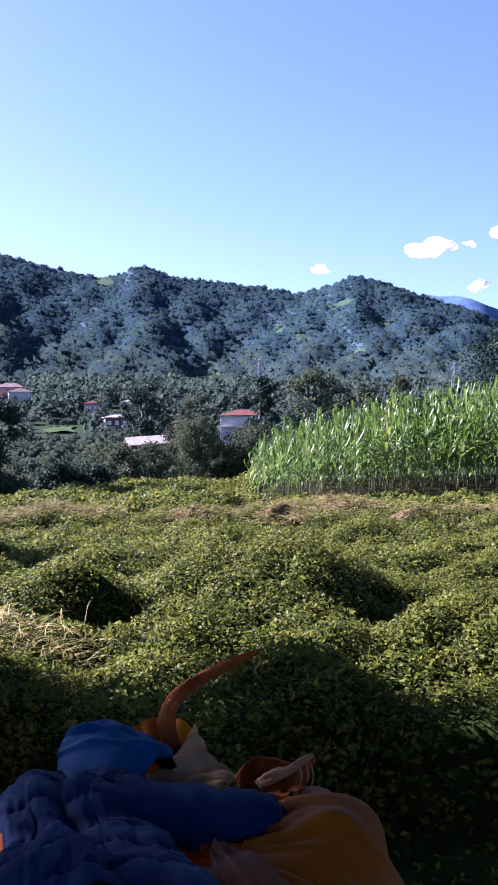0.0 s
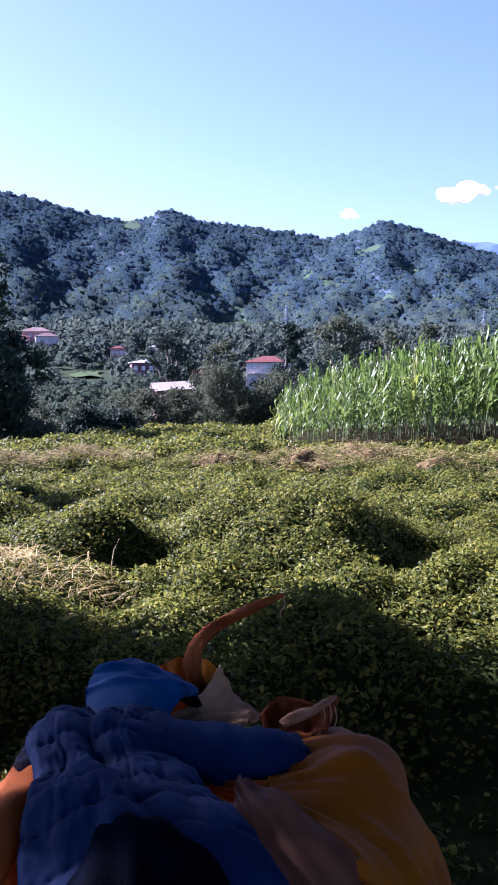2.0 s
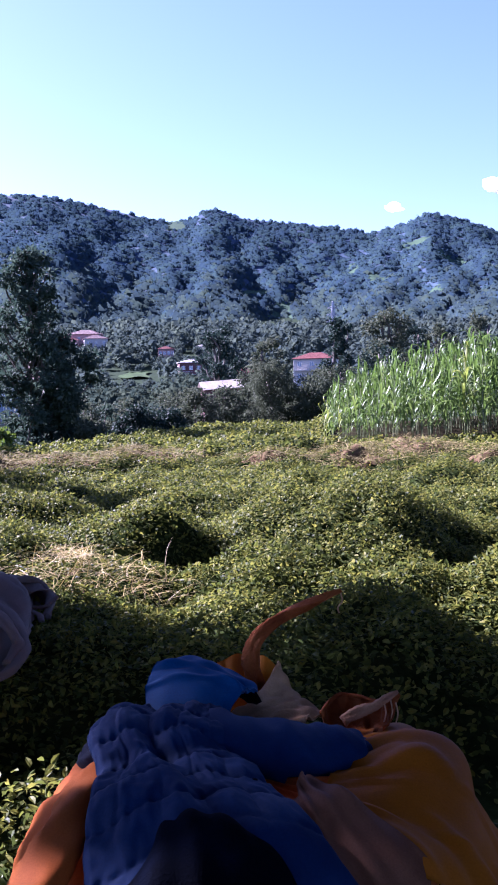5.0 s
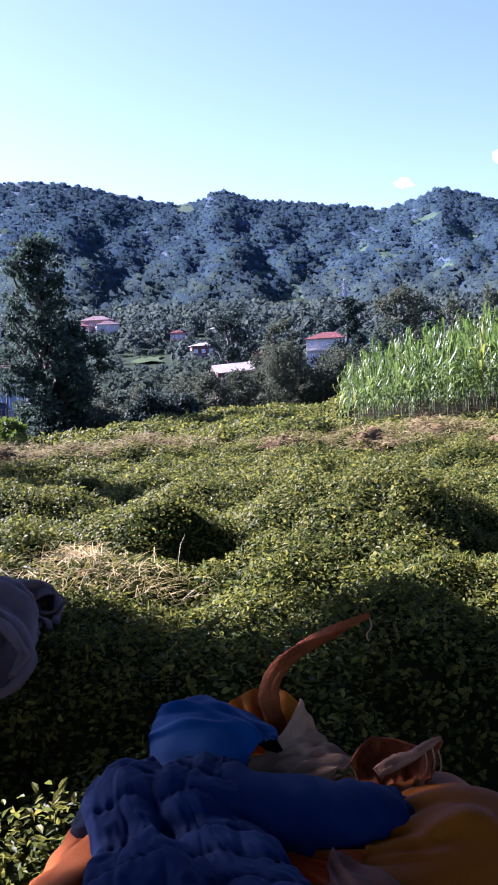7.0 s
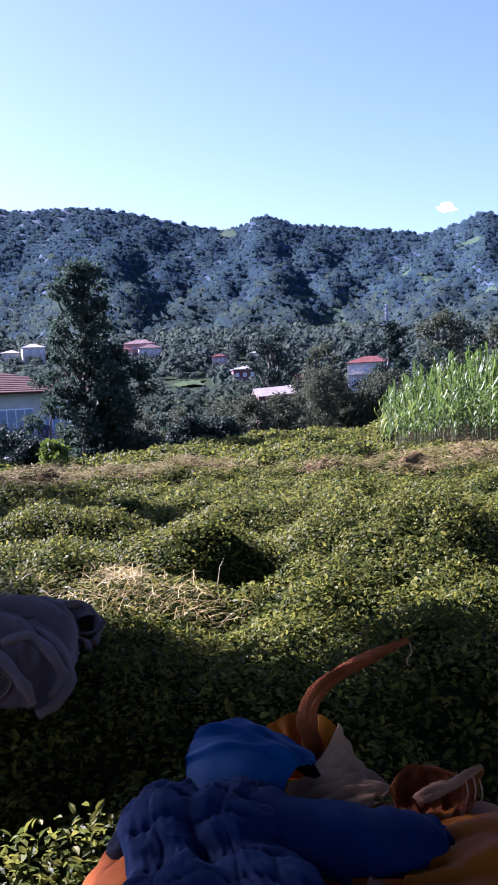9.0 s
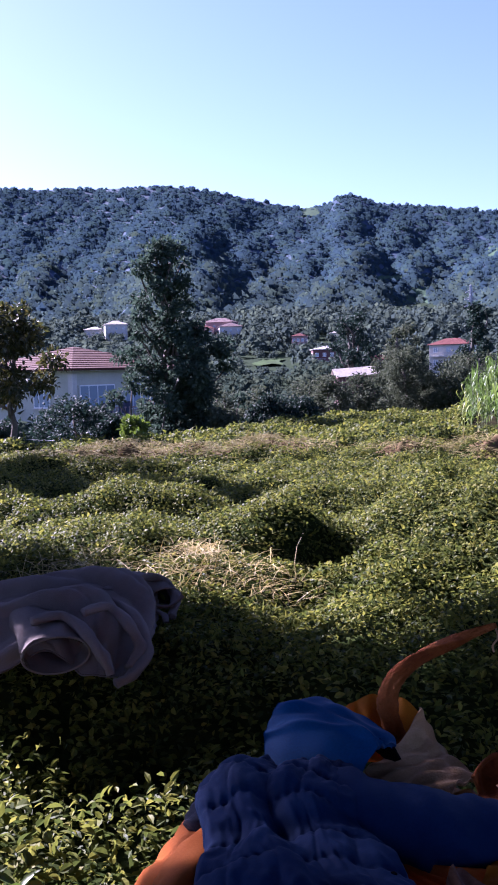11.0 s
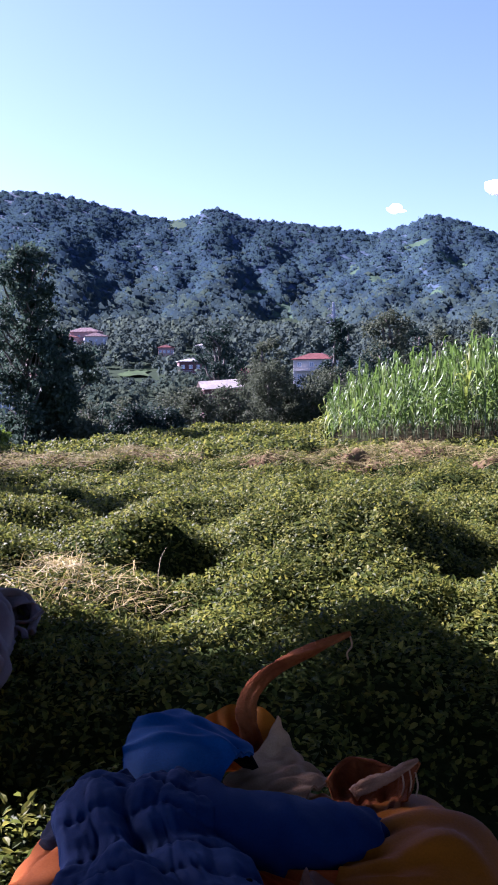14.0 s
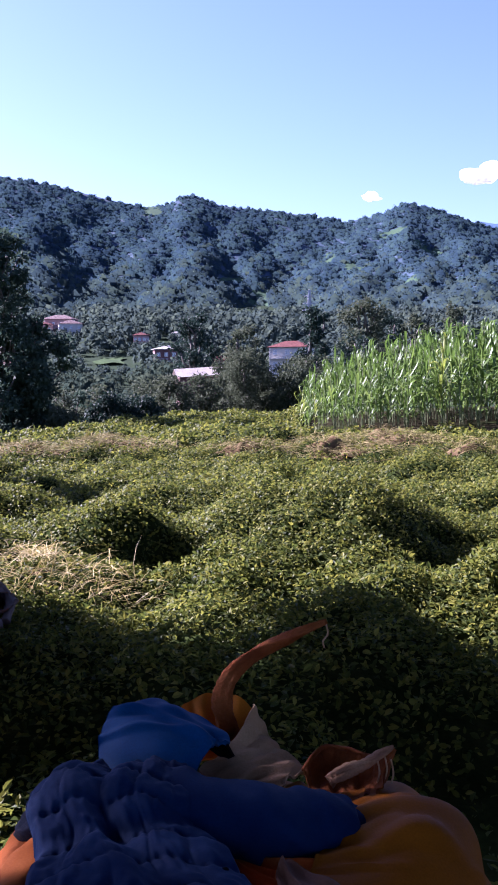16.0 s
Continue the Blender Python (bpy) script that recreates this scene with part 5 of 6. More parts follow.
# ---- the sack, the jacket and the cloth in the foreground ----
def spline(ctrl, count):
    """Smooth curve or rows of points through control points along axis 0."""
    c = np.asarray(ctrl, float)
    k = len(c)
    t = np.linspace(0, k - 1, count)
    i = np.clip(t.astype(int), 0, k - 2)
    f = (t - i).reshape(-1, *([1] * (c.ndim - 1)))
    p0, p1, p2, p3 = c[np.maximum(i - 1, 0)], c[i], c[i + 1], c[np.minimum(i + 2, k - 1)]
    return 0.5 * (2 * p1 + (p2 - p0) * f + (2 * p0 - 5 * p1 + 4 * p2 - p3) * f ** 2 + (3 * p1 - p0 - 3 * p2 + p3) * f ** 3)


def sheet(ctrl, nu, nv, folds=None, thick=0.004):
    """A cloth through a small net of control points, with folds(u, v) as relief along its normal, as a closed double sheet."""
    g = spline(ctrl, nu)
    g = np.swapaxes(spline(np.swapaxes(g, 0, 1), nv), 0, 1)
    du, dv = np.gradient(g, axis=0), np.gradient(g, axis=1)
    nrm = np.cross(du, dv)
    nrm /= np.linalg.norm(nrm, axis=2, keepdims=True) + 1e-9
    if nrm[..., 2].mean() < 0:
        nrm = -nrm
    u, v = np.meshgrid(np.linspace(0, 1, nu), np.linspace(0, 1, nv), indexing="ij")
    if folds:
        g = g + nrm * folds(u, v)[..., None]
    top, low = g.reshape(-1, 3), (g - nrm * thick).reshape(-1, 3)
    f = grid_faces(nu, nv)
    n = nu * nv
    ring = [i * nv for i in range(nu)] + [(nu - 1) * nv + j for j in range(1, nv)] + [i * nv + nv - 1 for i in range(nu - 2, -1, -1)] + [j for j in range(nv - 2, 0, -1)]
    rim = [(a, b, b + n, a + n) for a, b in zip(ring, ring[1:] + ring[:1])]
    return np.concatenate([top, low]), np.concatenate([f, f[:, ::-1] + n, np.array(rim)])


SX, SY, SZ = 0.005, 1.46, 0.12
SR = (0.52, 0.46, 0.465)


def dent(x, y):
    """How far the things thrown on the sack press it in, less its two full shoulders."""
    return (0.055 * np.exp(-((x - 0.02) / 0.22) ** 2 - ((y - 1.43) / 0.2) ** 2) - 0.07 * np.exp(-((x - 0.37) / 0.12) ** 2 - ((y - 1.53) / 0.22) ** 2)
            - 0.05 * np.exp(-((x + 0.40) / 0.1) ** 2 - ((y - 1.42) / 0.2) ** 2))


def sack_top(x, y):
    """Height of the stuffed sack's upper side."""
    q = 1 - np.abs((x - SX) / SR[0]) ** 2.5 - np.abs((y - SY) / SR[1]) ** 2.5
    return SZ + SR[2] * np.clip(q, 0, 1) ** (1 / 2.5) + 0.012 * wave(x, y, 0.33, 12, 2) - dent(x, y)


sack = thing("tea_sack", pose(0, 0, 0), "stuffed orange cloth tea sack with tied corners", "sack")
a, b = np.meshgrid(np.linspace(0, 2 * np.pi, 241)[:-1], np.linspace(-np.pi / 2, np.pi / 2, 121), indexing="ij")


def sgn_pow(t, e):
    return np.sign(t) * np.abs(t) ** e


e = 2 / 2.5
cx_, sx_ = sgn_pow(np.cos(a), e), sgn_pow(np.sin(a), e)
cb_, sb_ = np.abs(np.cos(b)) ** e, sgn_pow(np.sin(b), e)


def slack(a, b):
    """Wrinkles of the stuffed cloth, by its two angles."""
    soft = 0.012 * np.sin(a * 9 + 2 * b) + 0.010 * np.sin(a * 17 - 5 * b + 1) + 0.012 * np.sin(a * 5 + 7 * b) + 0.006 * np.sin(a * 31 + 4 * np.sin(b * 5))
    pleats = 0.012 * np.exp(-(np.sin(a * 4 + 1.1 * np.sin(b * 2.3) + 0.4) / 0.22) ** 2) + 0.007 * np.exp(-(np.sin(a * 6.0 + b * 5.0 + 1.5 * np.sin(a * 2)) / 0.2) ** 2)
    return 1 + soft + pleats


wr = slack(a, b)
body = np.stack([SX + SR[0] * cx_ * cb_ * wr, SY + SR[1] * sx_ * cb_ * wr, SZ + SR[2] * sb_ * (1 + (wr - 1) * 1.5)], -1)
body[..., 2] -= dent(body[..., 0], body[..., 1]) * (b > 0.2)
body[..., 2] = np.maximum(body[..., 2], -0.26)
np_part("body", body.reshape(-1, 3), grid_faces(240, 121, True), M["sack"], sack, "stuffed orange cloth", smooth=True)

# the yellow flap drawn over the sack's right shoulder to the knot
t_, w_ = np.meshgrid(np.linspace(0, 1, 70), np.linspace(0, 1, 60), indexing="ij")
fb = 0.20 + 1.18 * w_
fa0 = np.interp(fb, [0.20, 0.40, 0.5, 0.6, 0.75, 1.0, 1.2, 1.4], [-0.05, -0.3, -0.5, -0.66, -0.85, -1.05, -1.2, -1.3])
fa = fa0 + (1.32 - fa0) * t_
lift = 1.012 + 0.022 * np.sin(t_ * 5 + w_ * 7) * np.sin(w_ * 3.1) + 0.010 * np.sin(t_ * 21 + w_ * 9) * (0.3 + w_) + 0.030 * np.exp(-((t_ - 0.28 - 0.35 * w_) / 0.05) ** 2) - 0.02 * np.exp(-((t_ - 0.42 - 0.3 * w_) / 0.07) ** 2) + 0.045 * np.exp(-((w_ - 0.42 - 0.15 * t_) / 0.1) ** 2) * np.sin(t_ * 3.1) - 0.03 * np.exp(-((w_ - 0.22 - 0.1 * t_) / 0.09) ** 2) * np.sin(t_ * 3.1)
lift = np.maximum(lift, 1.5 * slack(fa, fb) - 0.5 + 0.014)
flap = np.stack([SX + SR[0] * sgn_pow(np.cos(fa), e) * np.cos(fb) ** e * lift, SY + SR[1] * sgn_pow(np.sin(fa), e) * np.cos(fb) ** e * lift, SZ + SR[2] * np.sin(fb) ** e * lift], -1)
flap[..., 2] -= dent(flap[..., 0], flap[..., 1])
np_part("flap", *sheet(flap, 70, 60, None, 0.003), M["sack_yellow"], sack, "yellow cloth flap", smooth=True)
# the upright twisted corner
tail = spline([(0.03, 1.80, 0.50), (0.015, 1.86, 0.565), (-0.004, 1.88, 0.63), (0.01, 1.9, 0.69), (0.064, 1.92, 0.737), (0.154, 1.94, 0.772), (0.224, 1.95, 0.800)], 44)
np_part("twisted_corner", *sweep(tail, np.interp(np.linspace(0, 1, 44), [0, 0.2, 0.35, 0.55, 0.8, 1], [0.046, 0.026, 0.0195, 0.018, 0.0145, 0.006]), 24, 0.8, 0.28), M["sack_twist"], sack, "orange cloth twisted into a horn", smooth=True)
np_part("loose_thread", *sweep(spline([(0.222, 1.95, 0.797), (0.226, 1.94, 0.775), (0.215, 1.935, 0.76), (0.218, 1.94, 0.745)], 14), np.full(14, 0.0022), 5), M["sack_beige"], sack, "pale loose threads")
# the orange lobe behind it and the pale pleated corner
np_part("back_lobe", *sheet([
    [(-0.098, 1.90, 0.622), (-0.065, 1.935, 0.640), (-0.01, 1.955, 0.637), (0.045, 1.93, 0.632), (0.082, 1.86, 0.60)],
    [(-0.085, 1.85, 0.592), (-0.055, 1.885, 0.60), (0.0, 1.90, 0.595), (0.05, 1.87, 0.59), (0.085, 1.82, 0.565)],
    [(-0.08, 1.79, 0.55), (-0.04, 1.82, 0.55), (0.0, 1.83, 0.55), (0.05, 1.81, 0.54), (0.09, 1.77, 0.53)],
], 26, 36, lambda u, v: 0.008 * np.sin(v * 21 + u * 3) * (1 - 0.4 * u), 0.006), M["sack_lobe"], sack, "orange-yellow cloth lobe", smooth=True)
np_part("pleated_corner", *sheet([
    [(0.062, 1.85, 0.655), (0.075, 1.84, 0.625), (0.10, 1.81, 0.595), (0.13, 1.77, 0.577), (0.165, 1.72, 0.57)],
    [(0.035, 1.80, 0.625), (0.06, 1.78, 0.605), (0.085, 1.755, 0.595), (0.11, 1.73, 0.59), (0.145, 1.69, 0.582)],
    [(-0.005, 1.75, 0.60), (0.02, 1.72, 0.595), (0.05, 1.70, 0.593), (0.08, 1.68, 0.59), (0.115, 1.65, 0.585)],
    [(-0.05, 1.70, 0.585), (-0.02, 1.67, 0.58), (0.02, 1.65, 0.578), (0.05, 1.64, 0.575), (0.09, 1.62, 0.57)],
], 48, 40, lambda u, v: 0.005 * np.sin(v * 25 + u * 14 + np.sin(u * 9)) * (0.4 + 0.6 * v) + 0.003 * np.sin(u * 23 + v * 7), 0.006), M["sack_beige"], sack, "pale beige pleated cloth", smooth=True)
# the standing fold beside the jacket and the pale inner cloth below the flap
fold_line = spline([(-0.255, 1.57, 0.51), (-0.29, 1.49, 0.55), (-0.325, 1.38, 0.548), (-0.345, 1.25, 0.52), (-0.37, 1.12, 0.47)], 40)
np_part("side_fold", *sweep(fold_line, np.interp(np.linspace(0, 1, 40), [0, 0.15, 0.6, 1], [0.012, 0.032, 0.04, 0.05]), 18, 0.7, 0.16), M["sack"], sack, "raised fold of orange cloth", smooth=True)
inner = []
for u, (ax, ay, bx_, by_) in enumerate(((0.09, 1.38, 0.07, 1.30), (0.13, 1.33, 0.10, 1.22), (0.19, 1.27, 0.15, 1.14), (0.29, 1.19, 0.24, 1.05), (0.40, 1.15, 0.36, 1.03))):
    inner.append([(ax + (bx_ - ax) * t, ay + (by_ - ay) * t, float(sack_top(np.array(ax + (bx_ - ax) * t), np.array(ay + (by_ - ay) * t))) + 0.036 + 0.02 * math.sin(t * 3.0 + u)) for t in (0, 0.35, 0.7, 1.0)])
np_part("inner_fold", *sheet(inner, 60, 40, lambda u, v: 0.006 * np.sin(u * 19 + v * 6) + 0.004 * np.sin(u * 8 - v * 17), 0.006), M["sack_brown"], sack, "dull pinkish-brown inner cloth", smooth=True)
# the rolled rim of the mouth, and its knotted end
np_part("mouth", *sheet([
    [(0.150, 1.69, 0.583), (0.158, 1.66, 0.566), (0.165, 1.62, 0.570)],
    [(0.190, 1.735, 0.606), (0.195, 1.69, 0.560), (0.200, 1.62, 0.562)],
    [(0.240, 1.735, 0.603), (0.240, 1.69, 0.556), (0.235, 1.62, 0.560)],
    [(0.285, 1.705, 0.600), (0.278, 1.67, 0.566), (0.265, 1.615, 0.568)],
    [(0.318, 1.665, 0.634), (0.305, 1.645, 0.606), (0.290, 1.61, 0.586)],
], 44, 24, lambda u, v: 0.004 * np.sin(u * 23 + v * 5) + 0.003 * np.sin(u * 41 - v * 3), 0.004), M["sack_twist"], sack, "dull orange folded mouth", smooth=True)
np_part("mouth_rim", *sweep(spline([(0.150, 1.69, 0.583), (0.190, 1.735, 0.607), (0.240, 1.735, 0.604), (0.285, 1.705, 0.601), (0.318, 1.665, 0.634)], 36), np.full(36, 0.0045), 8, 1.0, 0.15), M["sack_twist"], sack, "rolled orange hem", smooth=True)
np_part("knotted_end", *sweep(spline([(0.195, 1.635, 0.585), (0.235, 1.65, 0.602), (0.275, 1.655, 0.615), (0.318, 1.66, 0.640)], 26), np.interp(np.linspace(0, 1, 26), [0, 0.3, 0.8, 1], [0.013, 0.013, 0.009, 0.003]), 20, 0.75, 0.4), M["sack_knot"], sack, "frayed beige knotted end", smooth=True)
for dx, dz in ((0.0, 0.0), (0.012, -0.008), (-0.014, -0.006)):
    np_part("fray", *sweep(spline([(0.300 + dx, 1.655, 0.625 + dz), (0.302 + dx, 1.64, 0.605 + dz), (0.296 + dx, 1.63, 0.59 + dz)], 8), np.full(8, 0.0018), 4), M["sack_beige"], sack)

# ---- the jacket thrown over it ----
jacket = thing("jacket", pose(0, 0, 0), "blue quilted hooded jacket thrown over the sack", "jacket")


def quilt(u, v):
    """Stitched rows with puckered seams, over slack folds."""
    rows = v * 9 + 0.22 * np.sin(u * 5 + 3 * v) + 0.06 * np.sin(u * 17)
    cols = u * 5 + 0.2 * np.sin(v * 6) + 0.06 * np.sin(v * 29)
    puff = np.abs(np.sin(rows * np.pi)) ** 0.2 * (0.4 + 0.6 * np.abs(np.sin(cols * np.pi)) ** 0.18)
    pucker = np.sin(u * 110 + 7 * np.sin(v * 15)) * (1 - np.abs(np.sin(rows * np.pi))) ** 2
    edge = np.minimum(np.minimum(u, 1 - u) / 0.06, np.minimum(v + 0.3, 1 - v) / 0.06)
    fold = 0.015 * np.exp(-((u - 0.30 - 0.14 * np.sin(v * 5)) / 0.08) ** 2) - 0.016 * np.exp(-((u - 0.58 + 0.2 * v) / 0.08) ** 2) - 0.012 * np.exp(-((v - 0.55 - 0.1 * u) / 0.035) ** 2)
    crumple = 0.007 * wave(u * 0.5, v * 0.7, 0.16, 21, 3)
    flat = 0.25 + 0.75 * smooth(0.12, 0.34, v)            # slack near the opening
    return (0.018 * puff + 0.002 * pucker + fold + crumple) * flat + 0.02 * np.clip(edge, 0, 1) ** 0.6 - 0.012


rows = []
SIDES = np.array(((1.02, -0.28, 0.245), (1.12, -0.285, 0.175), (1.20, -0.29, 0.11), (1.30, -0.30, 0.045), (1.42, -0.305, -0.015), (1.50, -0.335, -0.045), (1.56, -0.34, -0.05), (1.61, -0.315, -0.06), (1.66, -0.25, -0.075), (1.71, -0.21, -0.085)))
for y in np.linspace(1.02, 1.71, 11):
    xl, xr = np.interp(y, SIDES[:, 0], SIDES[:, 1]), np.interp(y, SIDES[:, 0], SIDES[:, 2])
    row = []
    for t in np.linspace(0, 1, 6):
        x = xl + (xr - xl) * t
        lift = 0.034 + 0.02 * math.sin(t * math.pi) * (1.0 + 0.35 * math.sin(y * 21 + 3 * t)) + 0.03 * math.exp(-((y - 1.56) / 0.11) ** 2) * (1 - 0.5 * t)
        row.append((x, y, float(sack_top(np.array(x), np.array(y))) + lift))
    rows.append(row)
net = np.swapaxes(np.array(rows), 0, 1)
np_part("back_panel", *sheet(net, 120, 170, quilt, 0.012), M["jacket"], jacket, "dark blue quilted back", smooth=True)
# the bulky sleeve lying to the side
sl = spline([(-0.22, 1.65, 0.565), (-0.15, 1.62, 0.565), (-0.04, 1.555, 0.56), (0.08, 1.53, 0.555), (0.17, 1.52, 0.558), (0.226, 1.525, 0.56)], 70)
tt = np.linspace(0, 1, 70)
np_part("sleeve", *sweep(sl, np.interp(tt, [0, 0.15, 0.45, 0.8, 0.97, 1], [0.05, 0.085, 0.098, 0.082, 0.058, 0.044]) * (1 + 0.018 * np.sin(tt * 47) + 0.03 * np.sin(tt * 21 + 1)), 40, 0.72, 0.05), M["jacket"], jacket, "puffed blue sleeve", smooth=True)
np_part("cuff", *sweep([(0.216, 1.524, 0.56), (0.234, 1.525, 0.561), (0.246, 1.526, 0.561)], [0.046, 0.038, 0.022], 24, 0.72, 0.08), M["jacket"], jacket, "gathered cuff", smooth=True)
# the hood, its opening turned to the right
np_part("hood", *sheet([
    [(-0.235, 1.68, 0.600), (-0.243, 1.72, 0.632), (-0.238, 1.76, 0.655), (-0.222, 1.80, 0.672), (-0.190, 1.83, 0.662)],
    [(-0.190, 1.65, 0.604), (-0.185, 1.70, 0.645), (-0.175, 1.75, 0.668), (-0.160, 1.80, 0.682), (-0.135, 1.84, 0.668)],
    [(-0.130, 1.635, 0.602), (-0.120, 1.68, 0.645), (-0.110, 1.73, 0.665), (-0.095, 1.78, 0.672), (-0.080, 1.825, 0.655)],
    [(-0.080, 1.630, 0.602), (-0.065, 1.665, 0.637), (-0.050, 1.70, 0.652), (-0.035, 1.735, 0.656), (-0.015, 1.77, 0.640)],
    [(-0.055, 1.640, 0.598), (-0.040, 1.66, 0.624), (-0.022, 1.685, 0.637), (-0.005, 1.705, 0.640), (0.012, 1.725, 0.626)],
], 60, 50, lambda u, v: 0.003 * np.sin(u * 9 + v * 13) + 0.003 * np.sin(u * 21 - v * 11) * v + 0.007 * np.exp(-((v - 0.3 - 0.3 * u) / 0.045) ** 2) - 0.006 * np.exp(-((v - 0.55 - 0.2 * u) / 0.06) ** 2) + 0.006 * np.exp(-((v - 0.75 + 0.3 * u) / 0.05) ** 2), 0.01), M["jacket_hood"], jacket, "bright blue hood", smooth=True)
# the hood's opening, its shade put into the lining's colour
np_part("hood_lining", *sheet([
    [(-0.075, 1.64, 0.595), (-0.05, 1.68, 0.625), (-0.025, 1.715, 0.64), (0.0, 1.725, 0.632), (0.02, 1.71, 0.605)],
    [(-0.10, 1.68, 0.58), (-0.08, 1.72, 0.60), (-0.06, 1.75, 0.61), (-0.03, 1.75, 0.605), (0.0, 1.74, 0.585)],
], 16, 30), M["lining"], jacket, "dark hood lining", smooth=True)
# near-black sheet as painted shade where the jacket gapes, crumpled grey cuff beside it
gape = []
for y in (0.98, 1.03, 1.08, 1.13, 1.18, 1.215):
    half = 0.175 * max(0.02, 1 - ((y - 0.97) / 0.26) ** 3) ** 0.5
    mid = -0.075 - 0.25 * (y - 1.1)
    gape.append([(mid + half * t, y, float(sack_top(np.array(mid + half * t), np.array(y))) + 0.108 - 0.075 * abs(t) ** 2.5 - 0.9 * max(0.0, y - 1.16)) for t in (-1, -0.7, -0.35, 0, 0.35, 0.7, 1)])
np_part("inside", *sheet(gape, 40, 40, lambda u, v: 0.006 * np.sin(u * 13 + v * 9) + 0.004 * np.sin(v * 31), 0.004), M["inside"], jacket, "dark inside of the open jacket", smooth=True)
np_part("side_cuff", *sweep(spline([(-0.25, 1.63, 0.575), (-0.285, 1.60, 0.575), (-0.32, 1.56, 0.56), (-0.345, 1.53, 0.54)], 24), np.interp(np.linspace(0, 1, 24), [0, 0.5, 1], [0.03, 0.038, 0.03]), 20, 0.7, 0.2), M["cuff_grey"], jacket, "crumpled grey-blue cuff", smooth=True)
for x, y in ((0.0, 1.32), (0.05, 1.24)):
    bmb = bmesh.new()
    bmesh.ops.create_uvsphere(bmb, u_segments=14, v_segments=8, radius=0.006, matrix=Matrix.Diagonal((1, 1, 0.5, 1)))
    sn = part("snap_button", bmb, M["lining"], jacket, "small metal snap button", smooth=True)
    sn.matrix_basis = Matrix.Translation((x, y, float(sack_top(np.array(x), np.array(y))) + 0.062))

# ---- the grey cloth spread on the tea ----
cloth = thing("cloth_sheet", pose(0, 0, 0), "crumpled grey-brown cloth lying on the tea", "cloth")


def lay(net, lift):
    out = []
    for row in net:
        out.append([(x, y, max(z, float(canopy_z(x, y)) + lift)) for x, y, z in row])
    return out


def creases(u, v):
    """Folds that run in arcs round the open sleeve, dying out towards the right end."""
    r = np.hypot((u - 0.30) * 1.3, v - 1.05)
    arcs = 0.055 * np.sin(r * 17 + 1.3 * np.sin(u * 5 + v * 3)) + 0.04 * np.abs(np.sin(r * 23 + 2 * u + 0.8 * np.sin(v * 9))) ** 0.6
    return (arcs + 0.012 * np.sin(u * 13 - v * 9 + 1.8 * np.sin(v * 6))) * (1 - 0.75 * u ** 3) * (1 - 0.75 * v ** 5) + 0.003 * np.sin(u * 47 + v * 41)


def open_tube(points, radii, sides=28, flat=0.6, wrinkle=0.06):
    """A tube of cloth that is open at its far end."""
    v, f = sweep(points, radii, sides, flat, wrinkle)
    keep = ~((f == len(v) - 1).any(1))
    return v, f[keep]


def sleeve_end(points, radii, hem):
    line = spline(points, 30)
    rad = np.interp(np.linspace(0, 1, 30), [0, 0.5, 1], radii)
    np_part("sleeve", *open_tube(line, rad), M["greycloth"], cloth, "loose open sleeve", smooth=True)
    np_part("sleeve_lining", *open_tube(line, rad * 0.93), M["greycloth"], cloth, "inside of the sleeve", smooth=True)
    d = line[-1] - line[-3]
    d /= np.linalg.norm(d)
    side = np.cross(d, [0, 0, 1.0])
    ring = [line[-1] + radii[2] * (side * math.cos(t) * 0.98 + np.cross(side, d) * math.sin(t) * 0.6) for t in np.linspace(0, 6.283, 41)]
    np_part("cuff", *sweep(np.array(ring), np.full(41, hem), 8), M["greycloth"], cloth, "pale hem of the sleeve", smooth=True)


sleeve_end([(-1.95, 4.42, 0.12), (-1.75, 4.25, 0.14), (-1.58, 4.06, 0.12), (-1.49, 3.90, 0.08)], (0.12, 0.14, 0.16), 0.006)
sleeve_end([(-1.62, 5.18, 0.08), (-1.45, 5.12, 0.12), (-1.33, 5.05, 0.10), (-1.25, 4.97, 0.07)], (0.09, 0.13, 0.12), 0.005)
np_part("spread", *sheet(lay([
    [(-2.45, 4.75, 0.05), (-2.35, 4.4, 0.06), (-2.3, 4.1, 0.02), (-2.25, 3.85, -0.05)],
    [(-2.05, 4.95, 0.10), (-1.98, 4.5, 0.18), (-1.90, 4.15, 0.12), (-1.85, 3.85, -0.04)],
    [(-1.75, 5.05, 0.15), (-1.68, 4.6, 0.23), (-1.62, 4.2, 0.19), (-1.58, 3.98, 0.06)],
    [(-1.52, 5.12, 0.14), (-1.46, 4.7, 0.22), (-1.40, 4.3, 0.17), (-1.36, 3.95, -0.03)],
    [(-1.36, 5.08, 0.08), (-1.29, 4.75, 0.14), (-1.23, 4.4, 0.08), (-1.23, 4.02, -0.05)],
    [(-1.31, 4.98, -0.02), (-1.23, 4.7, -0.02), (-1.17, 4.42, -0.05), (-1.19, 4.10, -0.09)],
], 0.035), 110, 90, creases, 0.008), M["greycloth"], cloth, smooth=True)
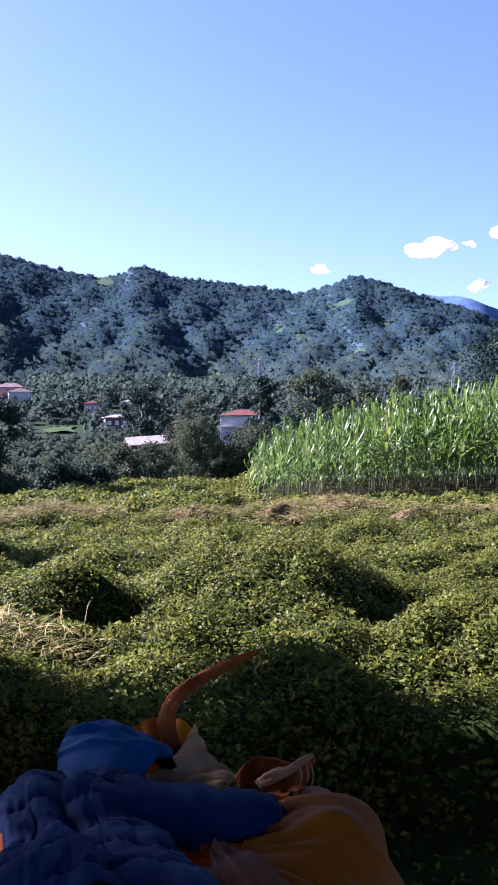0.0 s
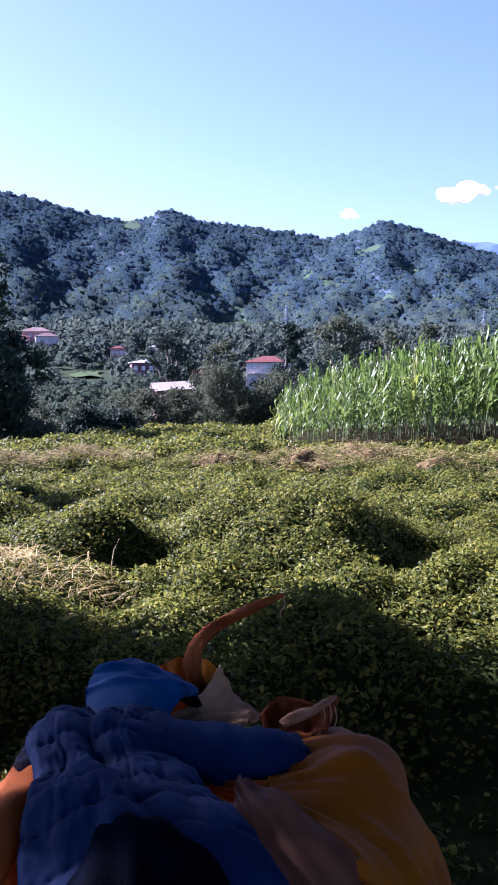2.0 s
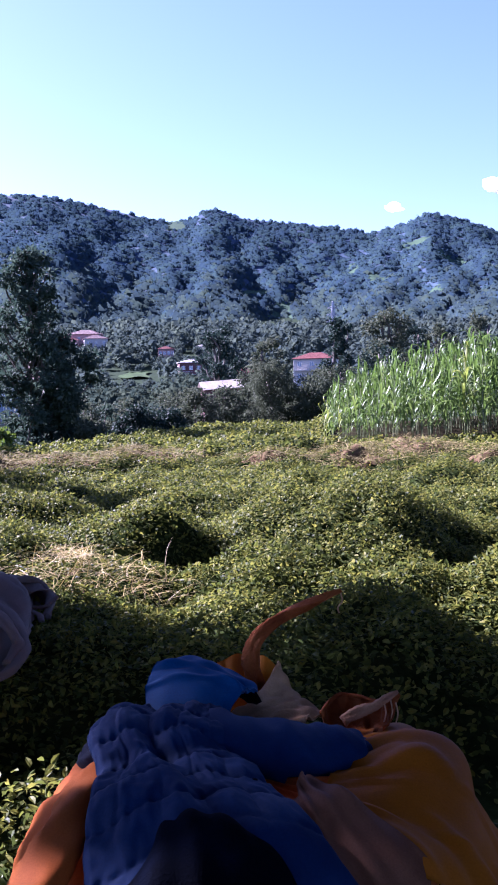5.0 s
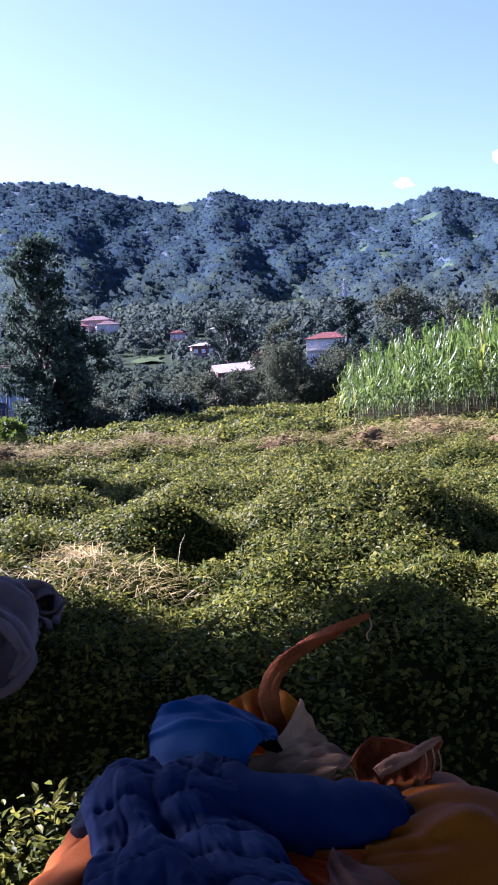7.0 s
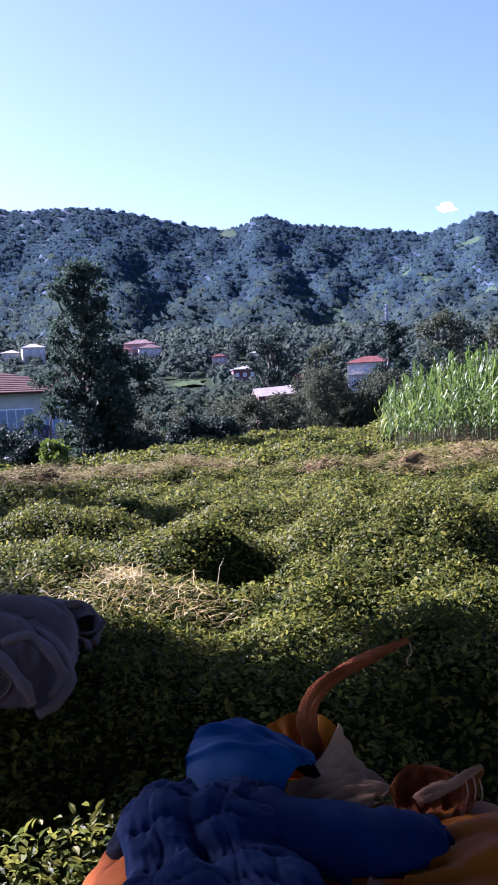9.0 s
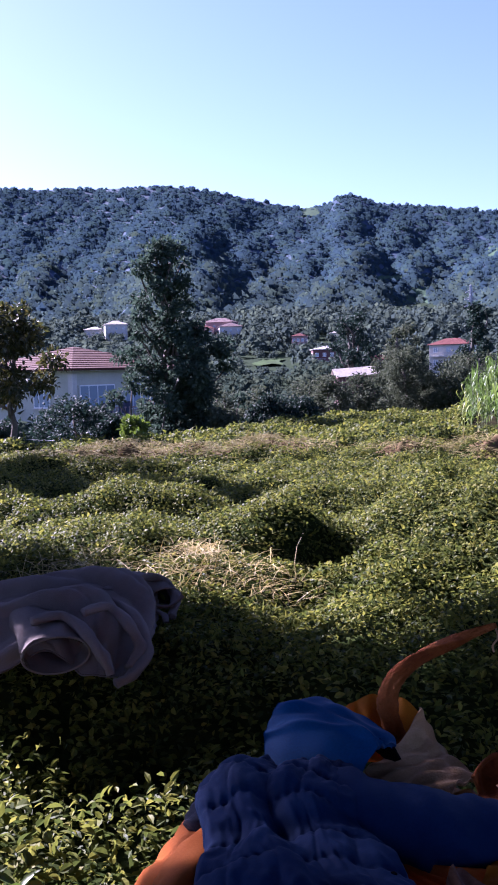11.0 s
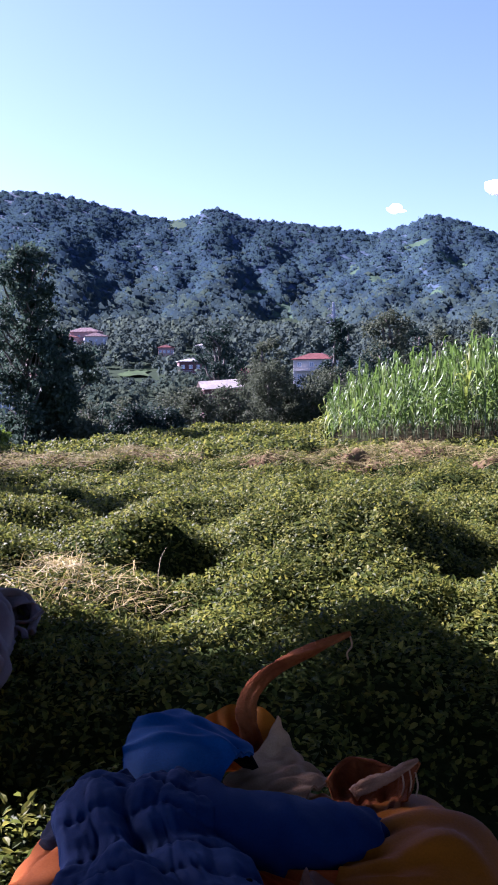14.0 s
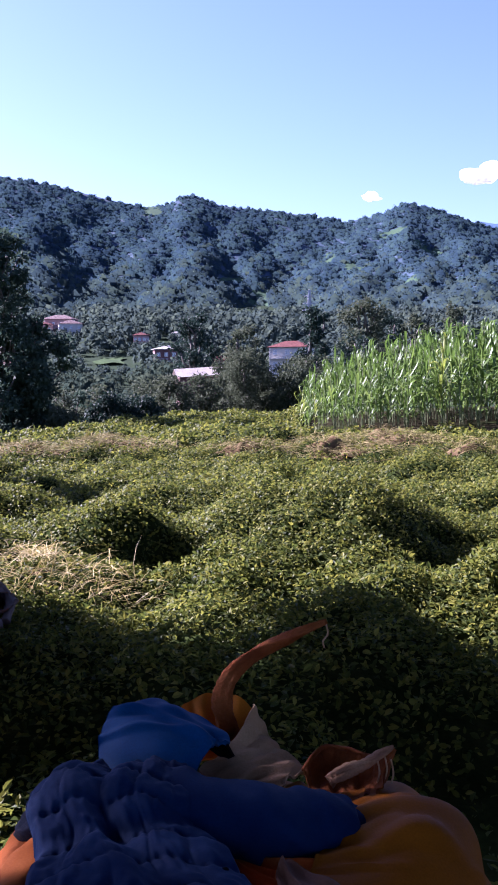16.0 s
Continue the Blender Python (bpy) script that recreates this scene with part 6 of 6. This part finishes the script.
for pts, r in (([(-1.73, 4.37, 0.2), (-1.52, 4.44, 0.22), (-1.32, 4.38, 0.18), (-1.18, 4.24, 0.1), (-1.13, 4.12, 0.04), (-1.15, 3.98, -0.02), (-1.22, 3.91, -0.05)], 0.034),
               ([(-1.43, 4.12, 0.22), (-1.33, 4.22, 0.22), (-1.21, 4.15, 0.14), (-1.15, 4.1, 0.06), (-1.18, 3.99, 0.0)], 0.03),
               ([(-1.62, 3.95, 0.22), (-1.5, 4.05, 0.22), (-1.36, 3.97, 0.15), (-1.27, 3.9, 0.08), (-1.23, 3.88, 0.0)], 0.03),
               ([(-1.48, 4.62, 0.2), (-1.36, 4.94, 0.2), (-1.27, 5.05, 0.16), (-1.18, 4.98, 0.08), (-1.16, 4.78, 0.02)], 0.03)):
    np_part("fold", *sweep(spline(pts, 40), r * (0.75 + 0.25 * np.sin(np.linspace(0.2, 2.9, 40)) + 0.1 * np.sin(np.linspace(0, 19, 40))), 14, 0.8, 0.15), M["greycloth"], cloth, "rounded fold of the cloth", smooth=True)
for pts in ([(-1.42, 4.95, 0.05), (-1.30, 4.88, 0.06), (-1.19, 4.86, 0.06), (-1.12, 4.90, 0.11)], [(-1.40, 4.88, 0.03), (-1.27, 4.80, 0.05), (-1.20, 4.76, 0.04), (-1.17, 4.71, 0.01)]):
    np_part("strap", *sweep(spline(pts, 24), np.full(24, 0.019), 10, 0.5, 0.15), M["greycloth"], cloth, "twisted cloth strap", smooth=True)

# ---- young shoots standing out of the tea ----
def shoot(x, y, tall, seed):
    r = np.random.default_rng(seed)
    z = float(canopy_z(x, y)) - 0.05
    root = thing("tea_shoot", pose(x, y, z), "young tea shoot with bright green upright leaves", "tea shoot", "young tea shoots")
    np_part("stem", *sweep([(0, 0, -0.03), (0.005, 0, tall * 0.5), (0.012, 0.006, tall)], [0.0028, 0.0024, 0.0016], 6), M["tea_young"], root, smooth=True)
    for k in range(7):
        h = tall * (0.3 + 0.7 * k / 6)
        v, f = scattered(FINE_V, FINE_F, np.zeros((1, 3)), np.eye(3)[None], np.array([[0.032, 0.085, 0.085]]) * r.uniform(0.8, 1.15))
        leaf = np_part("leaf", v, f, M["tea_young"], root, smooth=True)
        leaf.matrix_basis = pose(0.008 * k / 6, 0, h, 0, 0, k * 137 + r.uniform(-20, 20)) @ pose(0, 0, 0, r.uniform(25, 62), 0, 0)


for k, (x, y, t) in enumerate(((-0.80, 2.50, 0.17), (-0.88, 2.62, 0.14), (-0.72, 2.42, 0.11), (-1.05, 2.35, 0.12))):
    shoot(x, y, t, 300 + k)
